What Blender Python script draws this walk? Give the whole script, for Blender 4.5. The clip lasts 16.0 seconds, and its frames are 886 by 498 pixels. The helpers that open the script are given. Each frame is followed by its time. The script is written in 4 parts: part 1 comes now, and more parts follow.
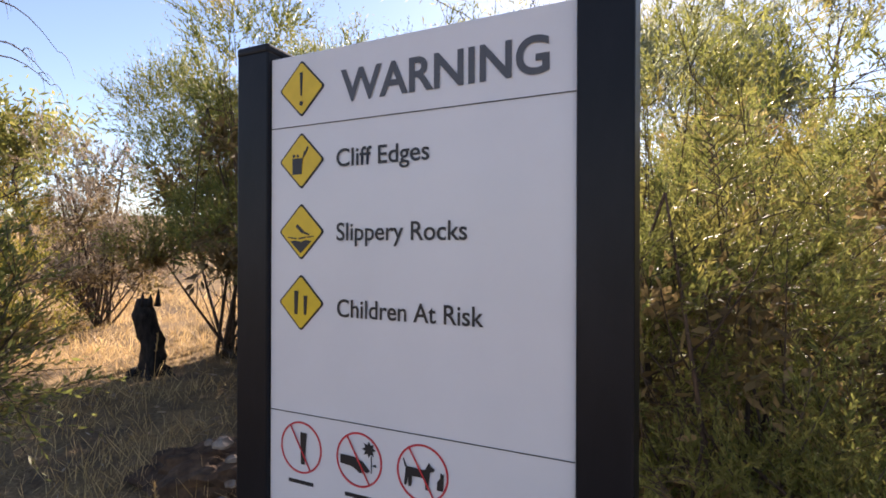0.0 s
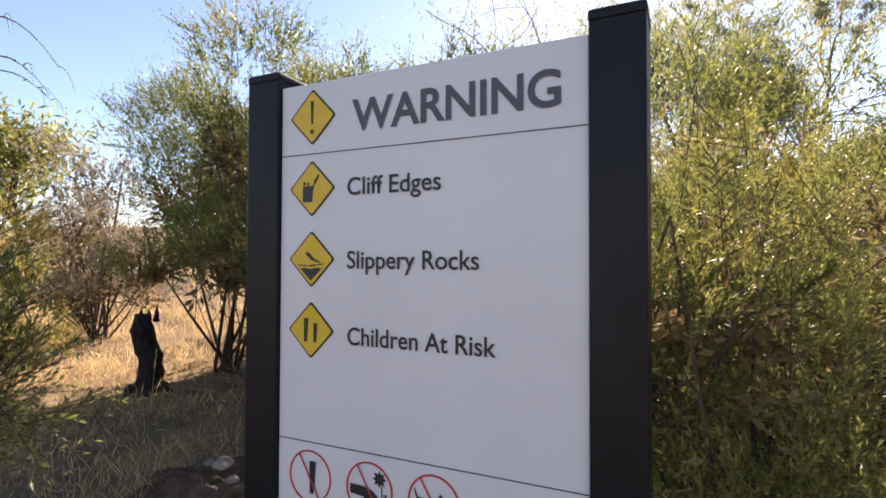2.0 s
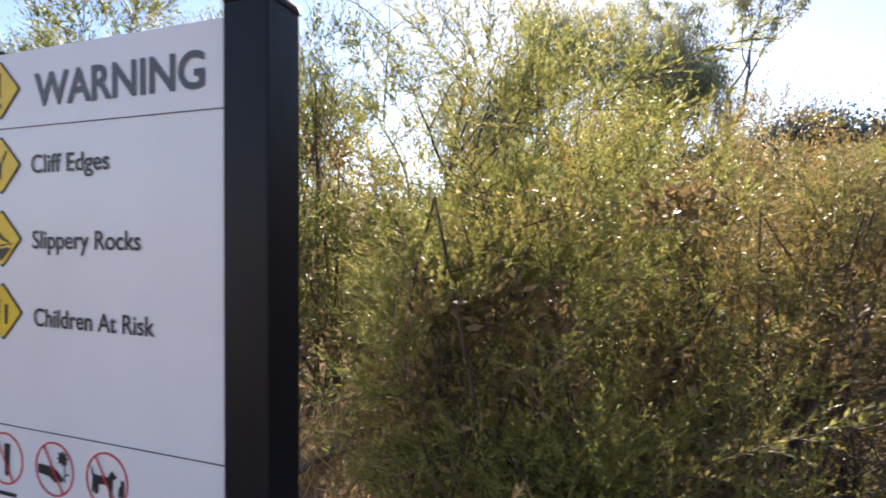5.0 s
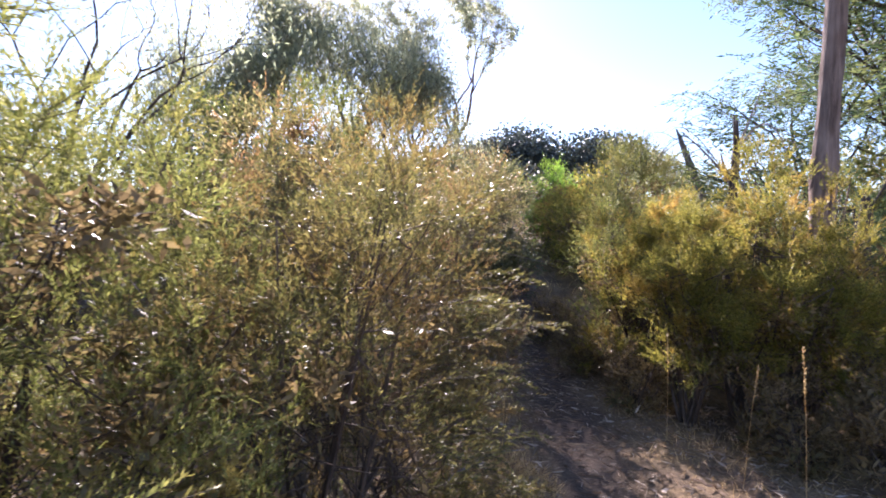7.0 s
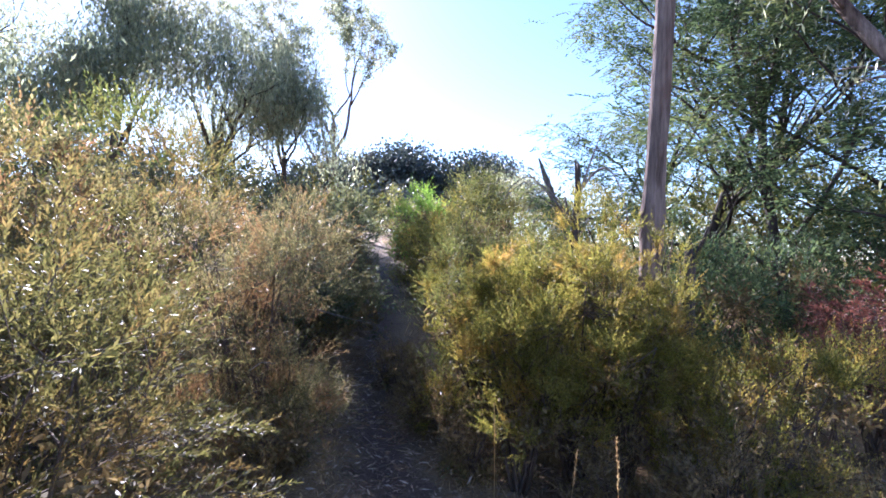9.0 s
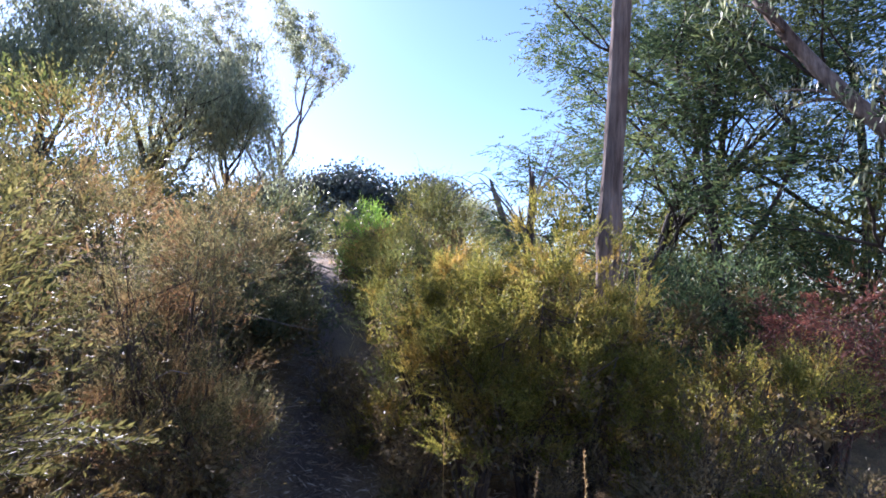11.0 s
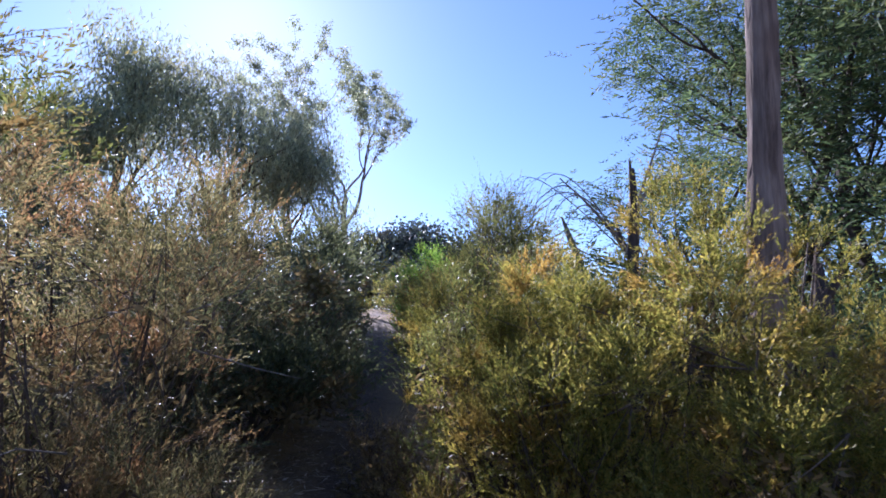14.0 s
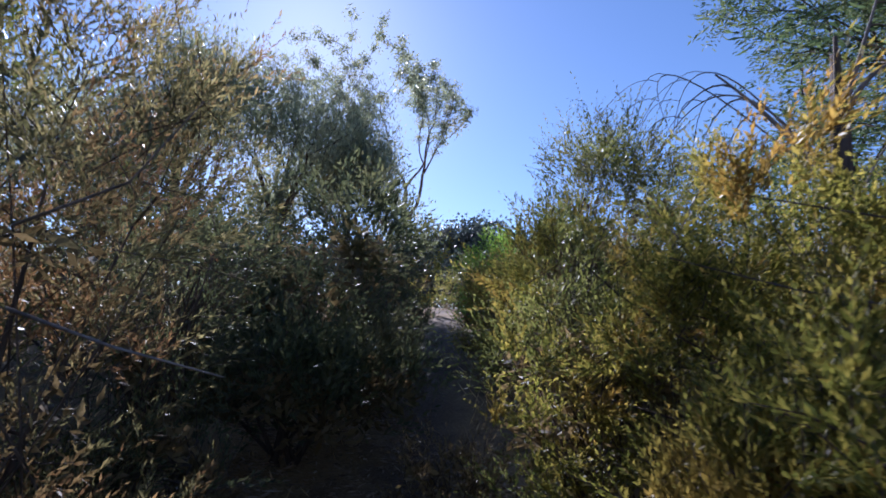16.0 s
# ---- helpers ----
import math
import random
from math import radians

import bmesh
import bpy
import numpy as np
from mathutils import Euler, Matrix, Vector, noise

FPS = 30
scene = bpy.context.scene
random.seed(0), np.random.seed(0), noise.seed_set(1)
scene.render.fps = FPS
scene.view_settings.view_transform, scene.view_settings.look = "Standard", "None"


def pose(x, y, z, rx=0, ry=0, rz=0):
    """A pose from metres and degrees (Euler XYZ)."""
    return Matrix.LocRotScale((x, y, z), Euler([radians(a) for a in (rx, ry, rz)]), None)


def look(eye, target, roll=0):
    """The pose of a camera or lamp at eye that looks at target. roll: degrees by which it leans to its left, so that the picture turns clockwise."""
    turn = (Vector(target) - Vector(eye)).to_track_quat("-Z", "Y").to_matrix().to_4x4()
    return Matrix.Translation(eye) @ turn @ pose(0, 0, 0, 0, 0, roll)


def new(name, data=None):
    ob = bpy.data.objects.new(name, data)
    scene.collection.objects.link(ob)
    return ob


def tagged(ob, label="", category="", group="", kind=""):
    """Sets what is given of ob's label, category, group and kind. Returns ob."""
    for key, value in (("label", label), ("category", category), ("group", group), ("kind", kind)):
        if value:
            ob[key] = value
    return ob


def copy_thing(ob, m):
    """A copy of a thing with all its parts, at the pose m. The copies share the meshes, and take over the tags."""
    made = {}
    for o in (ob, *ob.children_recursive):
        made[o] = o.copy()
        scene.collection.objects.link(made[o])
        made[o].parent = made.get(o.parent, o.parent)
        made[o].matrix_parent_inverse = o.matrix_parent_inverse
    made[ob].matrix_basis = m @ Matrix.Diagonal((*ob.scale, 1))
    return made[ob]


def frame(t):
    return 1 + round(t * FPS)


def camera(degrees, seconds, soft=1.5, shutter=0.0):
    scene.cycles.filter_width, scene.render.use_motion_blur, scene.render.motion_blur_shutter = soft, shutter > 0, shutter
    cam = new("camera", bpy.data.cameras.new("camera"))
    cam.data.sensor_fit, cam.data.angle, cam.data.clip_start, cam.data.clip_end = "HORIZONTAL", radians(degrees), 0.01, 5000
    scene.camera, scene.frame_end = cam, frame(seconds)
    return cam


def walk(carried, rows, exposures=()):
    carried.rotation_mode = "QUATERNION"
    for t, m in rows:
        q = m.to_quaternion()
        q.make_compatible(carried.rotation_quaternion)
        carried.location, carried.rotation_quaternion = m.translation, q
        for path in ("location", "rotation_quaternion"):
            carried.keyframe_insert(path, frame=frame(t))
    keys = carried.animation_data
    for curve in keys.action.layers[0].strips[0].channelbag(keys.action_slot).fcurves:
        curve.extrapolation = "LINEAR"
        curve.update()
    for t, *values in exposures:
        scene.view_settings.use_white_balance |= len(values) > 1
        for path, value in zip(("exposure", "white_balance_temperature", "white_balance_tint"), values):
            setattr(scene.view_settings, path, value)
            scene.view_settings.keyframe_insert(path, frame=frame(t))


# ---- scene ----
cam = camera(81.0, 16.0, soft=1.7, shutter=0.2)
PATH = [
    (0, (0.003, 0.007, 1.58), (-0.004, 2.007, 1.582), 0.2),
    (0.5, (-0.001, 0.016, 1.596), (-0.003, 2.016, 1.616), 0.2),
    (1, (-0.017, 0.006, 1.598), (-0.015, 2.006, 1.634), 0.3),
    (1.5, (-0.029, 0.003, 1.611), (-0.029, 2.003, 1.657), 0.3),
    (2, (-0.026, 0.002, 1.616), (-0.021, 2.002, 1.661), 0.2),
    (2.5, (-0.007, -0.005, 1.611), (0.005, 1.994, 1.661), 0.3),
    (3, (0.006, -0.006, 1.612), (0.012, 1.994, 1.657), 0.3),
    (3.2, (-0.003, -0.006, 1.607), (0.005, 1.993, 1.651), 0.2),
    (5.3, (0.712, -0.086, 1.637), (1.037, 1.886, 1.588), 0.5),
    (5.5, (0.858, -0.102, 1.662), (1.291, 1.85, 1.619), 0.7),
    (6, (1.179, -0.084, 1.664), (1.902, 1.78, 1.625), 1.4),
    (6.5, (1.425, 0.006, 1.685), (2.342, 1.784, 1.644), 1.7),
    (7, (1.647, -0.005, 1.721), (2.71, 1.688, 1.66), 1.8),
    (7.5, (1.93, -0.005, 1.768), (3.167, 1.563, 1.669), 2.1),
    (8, (2.198, 0.135, 1.907), (3.546, 1.611, 1.832), 2.5),
    (8.5, (2.392, 0.148, 2.01), (3.769, 1.598, 2.0), 2.4),
    (9, (2.475, 0.146, 2.09), (3.878, 1.57, 2.093), 2.5),
    (9.5, (2.57, 0.143, 2.064), (4.021, 1.52, 2.066), 2.6),
    (9.7, (2.603, 0.148, 2.061), (4.078, 1.498, 2.064), 2.6),
    (11.8, (2.999, 0.654, 1.794), (4.533, 1.924, 1.974), 2.9),
    (12, (3.082, 0.709, 1.793), (4.605, 1.989, 1.991), 3.1),
    (12.5, (3.262, 0.835, 1.805), (4.755, 2.145, 2.034), 3.0),
    (13, (3.44, 1.055, 1.773), (4.894, 2.404, 2.033), 2.9),
    (13.5, (3.686, 1.227, 1.731), (5.071, 2.638, 2.034), 2.8),
    (14, (3.95, 1.422, 1.68), (5.279, 2.88, 2.007), 3.1),
    (14.5, (4.148, 1.747, 1.629), (5.443, 3.233, 1.97), 3.0),
    (15, (4.366, 2.03, 1.628), (5.608, 3.56, 1.971), 3.4),
    (15.5, (4.627, 2.287, 1.599), (5.82, 3.856, 1.936), 3.2),
    (16, (4.829, 2.629, 1.552), (5.975, 4.237, 1.87), 3.3),
]
walk(cam, [(t, look(eye, target, roll)) for t, eye, target, roll in PATH],
     exposures=[(0, 1.8, 7150, 24), (1.5, 1.88, 7150, 23), (3.0, 1.72, 7000, 22), (5.4, 2.12, 6700, 25), (6.3, 2.3, 6350, 30), (7.5, 2.25, 5800, 29), (8.5, 2.32, 5400, 28), (9.7, 2.15, 5400, 26),
                (12, 1.74, 5450, 27), (14, 1.48, 5250, 27), (15, 1.38, 5150, 27), (15.6, 1.24, 5150, 26), (16, 1.02, 5250, 24)])


# ---- world and sun ----
SUN_YAW, SUN_UP = -18.5, 30.5
world = bpy.data.worlds.new("sky")
scene.world = world
world.use_nodes = True
sky = world.node_tree.nodes.new("ShaderNodeTexSky")
sky.sky_type, sky.sun_disc = "NISHITA", False
sky.sun_elevation, sky.sun_rotation = radians(SUN_UP), radians(-SUN_YAW)
sky.dust_density, sky.air_density, sky.ozone_density = 0.2, 1.0, 3.0
back = world.node_tree.nodes["Background"]
back.inputs["Strength"].default_value = 0.068
world.node_tree.links.new(sky.outputs[0], back.inputs["Color"])
lamp = bpy.data.lights.new("sun", "SUN")
lamp.energy, lamp.angle, lamp.color = 5.0, radians(0.5), (1.0, 0.93, 0.82)
sun_way = Vector((-math.sin(radians(SUN_YAW)) * math.cos(radians(SUN_UP)),
                  math.cos(radians(SUN_YAW)) * math.cos(radians(SUN_UP)), math.sin(radians(SUN_UP))))
new("sun", lamp).matrix_world = look(sun_way * 40, (0, 0, 0))


# ---- materials ----
def material(name, rough=0.6, metal=0.0, spec=0.5):
    m = bpy.data.materials.new(name)
    m.use_nodes = True
    p = m.node_tree.nodes["Principled BSDF"]
    p.inputs["Roughness"].default_value, p.inputs["Metallic"].default_value = rough, metal
    p.inputs["Specular IOR Level"].default_value = spec
    return m, m.node_tree, p


def ramp_of(tree, source, stops):
    r = tree.nodes.new("ShaderNodeValToRGB")
    els = r.color_ramp.elements
    while len(els) < len(stops):
        els.new(0.5)
    for e, (at, c) in zip(els, stops):
        e.position, e.color = at, (*c, 1)
    tree.links.new(source, r.inputs["Fac"])
    return r.outputs["Color"]


def noise_of(tree, scale, detail=3.0, rough=0.55, stretch=(1, 1, 1), coords="Object"):
    c, mp, n = (tree.nodes.new(k) for k in ("ShaderNodeTexCoord", "ShaderNodeMapping", "ShaderNodeTexNoise"))
    mp.inputs["Scale"].default_value = stretch
    n.inputs["Scale"].default_value, n.inputs["Detail"].default_value, n.inputs["Roughness"].default_value = scale, detail, rough
    tree.links.new(c.outputs[coords], mp.inputs["Vector"])
    tree.links.new(mp.outputs["Vector"], n.inputs["Vector"])
    return n.outputs["Fac"]


def mixed(tree, fac, a, b, kind="MIX"):
    x = tree.nodes.new("ShaderNodeMix")
    x.data_type, x.blend_type = "RGBA", kind
    for sock, v in ((x.inputs["Factor"], fac), (x.inputs["A"], a), (x.inputs["B"], b)):
        if isinstance(v, (float, int)):
            sock.default_value = v
        elif isinstance(v, tuple):
            sock.default_value = (*v, 1)
        else:
            tree.links.new(v, sock)
    return x.outputs["Result"]


def bumped(tree, p, height, strength=0.4, distance=0.01):
    b = tree.nodes.new("ShaderNodeBump")
    b.inputs["Strength"].default_value, b.inputs["Distance"].default_value = strength, distance
    tree.links.new(height, b.inputs["Height"])
    tree.links.new(b.outputs["Normal"], p.inputs["Normal"])


def foliage(name, stops, patch, patch_at=(0.52, 0.68), through_part=0.55, rough=0.5, spec=0.32, patch_scale=2.2):
    """Thin leaves that let light through: each leaf its own shade, with patches of another tint."""
    m, tree, p = material(name, rough, 0, spec)
    g = tree.nodes.new("ShaderNodeNewGeometry")
    leaf = ramp_of(tree, g.outputs["Random Per Island"], stops)
    where = ramp_of(tree, noise_of(tree, patch_scale, 2), [(patch_at[0], (0, 0, 0)), (patch_at[1], (1, 1, 1))])
    colour = mixed(tree, where, leaf, mixed(tree, 0.65, leaf, patch))
    tree.links.new(colour, p.inputs["Base Color"])
    t = tree.nodes.new("ShaderNodeBsdfTranslucent")
    gain = tree.nodes.new("ShaderNodeVectorMath")
    gain.operation = "SCALE"
    gain.inputs["Scale"].default_value = 2.05
    tree.links.new(colour, gain.inputs[0])
    tree.links.new(gain.outputs[0], t.inputs["Color"])
    mx = tree.nodes.new("ShaderNodeMixShader")
    mx.inputs["Fac"].default_value = through_part
    tree.links.new(p.outputs[0], mx.inputs[1])
    tree.links.new(t.outputs[0], mx.inputs[2])
    tree.links.new(mx.outputs[0], tree.nodes["Material Output"].inputs["Surface"])
    return m


LEAF_GREEN = foliage("shrub_leaf_green", [(0, (0.068, 0.084, 0.02)), (0.5, (0.135, 0.14, 0.036)), (1, (0.205, 0.205, 0.058))], (0.24, 0.18, 0.05), through_part=0.38)
LEAF_YELLOW = foliage("shrub_leaf_yellow", [(0, (0.06, 0.07, 0.014)), (0.5, (0.14, 0.135, 0.024)), (1, (0.26, 0.215, 0.044))], (0.31, 0.15, 0.038), patch_at=(0.5, 0.74), through_part=0.5, patch_scale=2.6)
LEAF_OLIVE = foliage("shrub_leaf_olive", [(0, (0.06, 0.08, 0.02)), (0.5, (0.11, 0.13, 0.032)), (1, (0.19, 0.19, 0.05))], (0.22, 0.18, 0.05), through_part=0.3)
LEAF_PALE = foliage("shrub_leaf_pale", [(0, (0.046, 0.05, 0.015)), (0.5, (0.09, 0.084, 0.025)), (1, (0.155, 0.135, 0.042))], (0.19, 0.11, 0.036), patch_at=(0.50, 0.64), through_part=0.42)
LEAF_RUSTY = foliage("shrub_leaf_rusty", [(0, (0.045, 0.047, 0.02)), (0.5, (0.10, 0.09, 0.036)), (1, (0.23, 0.195, 0.082))], (0.20, 0.095, 0.042), patch_at=(0.48, 0.62), through_part=0.5)
LEAF_BRIGHT = foliage("shrub_leaf_bright", [(0, (0.08, 0.15, 0.02)), (0.5, (0.14, 0.24, 0.03)), (1, (0.2, 0.3, 0.05))], (0.2, 0.22, 0.04))
# shade above the track is put into this leaf colour, darker than the other shrubs
LEAF_SHADED = foliage("shrub_leaf_shaded", [(0, (0.036, 0.044, 0.021)), (0.5, (0.066, 0.076, 0.034)), (1, (0.11, 0.115, 0.048))], (0.12, 0.10, 0.048), through_part=0.4)
LEAF_GREY = foliage("dry_shrub_leaf", [(0, (0.11, 0.09, 0.07)), (0.5, (0.17, 0.14, 0.10)), (1, (0.24, 0.19, 0.13))], (0.2, 0.12, 0.07), through_part=0.3)
LEAF_RED = foliage("dead_red_leaf", [(0, (0.07, 0.027, 0.02)), (0.5, (0.12, 0.042, 0.03)), (1, (0.21, 0.085, 0.055))], (0.11, 0.06, 0.04), through_part=0.3)
LEAF_INNER = foliage("inner_dry_leaf", [(0, (0.075, 0.052, 0.024)), (0.5, (0.14, 0.10, 0.042)), (1, (0.23, 0.165, 0.075))], (0.08, 0.085, 0.03), through_part=0.3)
LEAF_GUM = foliage("gum_leaf", [(0, (0.09, 0.11, 0.07)), (0.5, (0.16, 0.18, 0.11)), (1, (0.26, 0.27, 0.15))], (0.24, 0.21, 0.12), through_part=0.5, rough=0.35, spec=0.5, patch_scale=0.6)
LEAF_WATTLE = foliage("wattle_leaf", [(0, (0.026, 0.045, 0.024)), (0.5, (0.056, 0.088, 0.038)), (1, (0.125, 0.16, 0.06))], (0.14, 0.145, 0.048), through_part=0.32, rough=0.65, spec=0.2, patch_scale=0.7)
# distance haze is mixed into the leaf colour as a bluish-grey cast
LEAF_FAR = foliage("far_wood_leaf_hazed", [(0, (0.034, 0.044, 0.04)), (0.5, (0.055, 0.07, 0.06)), (1, (0.09, 0.105, 0.078))], (0.10, 0.085, 0.06), through_part=0.15, patch_scale=0.15)
STRAW = foliage("straw", [(0, (0.24, 0.155, 0.065)), (0.5, (0.42, 0.29, 0.13)), (1, (0.58, 0.43, 0.22))], (0.30, 0.2, 0.11), through_part=0.35, patch_scale=0.9)
LITTER = foliage("leaf_litter", [(0, (0.10, 0.07, 0.045)), (0.5, (0.22, 0.15, 0.095)), (0.9, (0.34, 0.26, 0.18)), (1, (0.5, 0.42, 0.33))], (0.2, 0.12, 0.07), through_part=0.1)


def bark(name, dark, light, scale=9.0, stretch=(1, 1, 0.14), rough=0.85):
    m, tree, p = material(name, rough, 0, 0.2)
    f = noise_of(tree, scale, 6, 0.65, stretch)
    c = ramp_of(tree, f, [(0.34, dark), (0.66, light)])
    big = ramp_of(tree, noise_of(tree, 1.7, 2), [(0.35, (0.55, 0.5, 0.48)), (0.65, (1, 1, 1))])
    tree.links.new(mixed(tree, 1.0, c, big, "MULTIPLY"), p.inputs["Base Color"])
    bumped(tree, p, f, 0.7, 0.02)
    return m


BARK_TWIG = bark("twig_bark", (0.06, 0.045, 0.035), (0.17, 0.13, 0.10), 30)
BARK_GUM = bark("gum_bark", (0.085, 0.06, 0.05), (0.33, 0.255, 0.215), 16, (1, 1, 0.09))
BARK_DARK = bark("dark_bark", (0.035, 0.028, 0.024), (0.12, 0.095, 0.08))
BARK_DEAD = bark("weathered_dead_wood", (0.09, 0.08, 0.075), (0.30, 0.27, 0.25), 14)
CHAR = bark("charred_wood", (0.008, 0.007, 0.007), (0.05, 0.043, 0.04), 16, (1, 1, 0.3))
STONE = bark("field_stone", (0.16, 0.13, 0.11), (0.38, 0.34, 0.30), 7, (1, 1, 1))
SOIL = bark("dug_soil", (0.05, 0.033, 0.024), (0.15, 0.095, 0.06), 14, (1, 1, 1))

# bare track, straw-covered soil and leaf litter, told apart by a mask laid over the ground mesh
GROUND, tree, p = material("ground", 0.95, 0, 0.15)
mask = tree.nodes.new("ShaderNodeAttribute")
mask.attribute_name = "track"
fine, coarse = noise_of(tree, 38, 6, 0.7), noise_of(tree, 1.3, 4, 0.6)
straw = ramp_of(tree, fine, [(0.3, (0.12, 0.08, 0.045)), (0.5, (0.27, 0.185, 0.095)), (0.7, (0.40, 0.29, 0.155))])
earth = ramp_of(tree, fine, [(0.3, (0.05, 0.037, 0.031)), (0.55, (0.11, 0.08, 0.058)), (0.75, (0.21, 0.16, 0.118))])
patchy = mixed(tree, ramp_of(tree, coarse, [(0.45, (0, 0, 0)), (0.62, (0.75, 0.75, 0.75))]), straw, earth)
tree.links.new(mixed(tree, mask.outputs["Fac"], patchy, earth), p.inputs["Base Color"])
bumped(tree, p, fine, 0.8, 0.03)

PANEL, tree, p = material("sign_sheet", 0.32, 0, 0.5)
tree.links.new(ramp_of(tree, noise_of(tree, 3, 5, 0.6), [(0.3, (0.63, 0.635, 0.66)), (0.7, (0.69, 0.69, 0.715))]), p.inputs["Base Color"])
bumped(tree, p, noise_of(tree, 60, 3), 0.03, 0.002)
POST, tree, p = material("post_dark_metal", 0.4, 0.0, 0.2)
tree.links.new(ramp_of(tree, noise_of(tree, 8, 6, 0.7, (1, 1, 0.3)), [(0.35, (0.005, 0.006, 0.009)), (0.75, (0.013, 0.0135, 0.018))]), p.inputs["Base Color"])
bumped(tree, p, noise_of(tree, 150, 3), 0.08, 0.002)


def paint(name, c, rough=0.4):
    m, tree, p = material(name, rough, 0, 0.4)
    tree.links.new(ramp_of(tree, noise_of(tree, 25, 4), [(0.3, tuple(v * 0.86 for v in c)), (0.7, c)]), p.inputs["Base Color"])
    return m


INK, GREY_INK = paint("black_print", (0.02, 0.02, 0.024)), paint("grey_print", (0.085, 0.088, 0.10))
YELLOW, RED = paint("yellow_print", (0.74, 0.50, 0.03)), paint("red_print", (0.62, 0.045, 0.055))


# ---- mesh helpers ----
def mesh_of(name, verts, faces, mat, smooth=False):
    """A mesh from numpy arrays: verts (n, 3); faces (m, k), all of k corners, or a list of such arrays."""
    me = bpy.data.meshes.new(name)
    groups = faces if isinstance(faces, list) else [faces]
    groups = [np.asarray(g, dtype=np.int32) for g in groups if len(g)]
    verts = np.ascontiguousarray(verts, dtype=np.float32)
    me.vertices.add(len(verts))
    me.vertices.foreach_set("co", verts.ravel())
    loops = np.concatenate([g.ravel() for g in groups])
    sizes = np.concatenate([np.full(len(g), g.shape[1], dtype=np.int32) for g in groups])
    me.loops.add(len(loops))
    me.loops.foreach_set("vertex_index", loops)
    me.polygons.add(len(sizes))
    me.polygons.foreach_set("loop_start", np.concatenate([[0], np.cumsum(sizes)[:-1]]).astype(np.int32))
    me.update(calc_edges=True)
    me.validate()
    me.materials.append(mat)
    if smooth:
        me.polygons.foreach_set("use_smooth", np.ones(len(me.polygons), dtype=bool))
    return me


def put(name, me, parent=None, label=""):
    ob = new(name, me)
    ob.parent = parent
    return tagged(ob, label)


def part(name, bm, mat, parent, label=""):
    me = bpy.data.meshes.new(name)
    bm.normal_update()
    bm.to_mesh(me)
    bm.free()
    me.materials.append(mat)
    return put(name, me, parent, label)


def thing(name, at, label, category, group="", kind="", turn=0.0):
    e = new(name)
    e.empty_display_size = 0.1
    e.matrix_basis = pose(*at, 0, 0, turn)
    return tagged(e, label, category, group, kind)


class Bag:
    """Collects vertices and faces of many small pieces for one mesh."""
    def __init__(self):
        self.v, self.f, self.n = [], {}, 0

    def add(self, verts, faces):
        verts, faces = np.asarray(verts, dtype=float), np.asarray(faces)
        self.v.append(verts)
        self.f.setdefault(faces.shape[1], []).append(faces + self.n)
        self.n += len(verts)

    def mesh(self, name, mat, smooth=False):
        return mesh_of(name, np.concatenate(self.v), [np.concatenate(g) for g in self.f.values()], mat, smooth)

    def tube(self, points, radii, sides=5, jitter=0.0, rng=None):
        pts, rad = np.asarray(points, float), np.asarray(radii, float)
        tan = np.gradient(pts, axis=0)
        tan /= np.linalg.norm(tan, axis=1)[:, None] + 1e-9
        ref = np.array([0.31, 0.95, 0.05]) if abs(tan[0][2]) > 0.6 else np.array([0.05, 0.1, 1.0])
        a = np.cross(tan, ref)
        a /= np.linalg.norm(a, axis=1)[:, None] + 1e-9
        b = np.cross(tan, a)
        ang = np.arange(sides) * 2 * np.pi / sides
        r = rad[:, None] * (1 + (jitter * rng.normal(size=(len(pts), sides)) if jitter else 0))
        ring = pts[:, None] + r[:, :, None] * (np.cos(ang)[None, :, None] * a[:, None] + np.sin(ang)[None, :, None] * b[:, None])
        m = len(pts)
        i, j = np.meshgrid(np.arange(m - 1), np.arange(sides), indexing="ij")
        k = (j + 1) % sides
        f = np.stack([i * sides + j, i * sides + k, (i + 1) * sides + k, (i + 1) * sides + j], -1).reshape(-1, 4)
        if sides == 3:
            self.add(ring.reshape(-1, 3), f)
            return
        verts = np.concatenate([ring.reshape(-1, 3), pts[:1], pts[-1:]])
        self.add(verts, f)
        base = self.n - len(verts)
        q = np.arange(sides)
        self.f.setdefault(3, []).append(base + np.stack([(q + 1) % sides, q, np.full(sides, m * sides)], -1))
        self.f.setdefault(3, []).append(base + np.stack([(m - 1) * sides + q, (m - 1) * sides + (q + 1) % sides, np.full(sides, m * sides + 1)], -1))

    def leaves(self, root, way, length, width, rng):
        """Pointed leaves, four corners each."""
        n = len(root)
        way = way / (np.linalg.norm(way, axis=1)[:, None] + 1e-9)
        side = np.cross(way, rng.normal(size=(n, 3)))
        side /= np.linalg.norm(side, axis=1)[:, None] + 1e-9
        ln, wd = np.broadcast_to(length, n)[:, None], np.broadcast_to(width, n)[:, None]
        mid = root + way * ln * 0.45
        v = np.stack([root, mid + side * wd / 2, root + way * ln, mid - side * wd / 2], 1).reshape(-1, 3)
        self.add(v, np.arange(4 * n).reshape(n, 4))


def unit(v):
    return v / (np.linalg.norm(v, axis=-1, keepdims=True) + 1e-9)


def bezier(a, b, c, m):
    s = np.linspace(0, 1, m)[:, None]
    return (1 - s) ** 2 * a + 2 * s * (1 - s) * b + s ** 2 * c


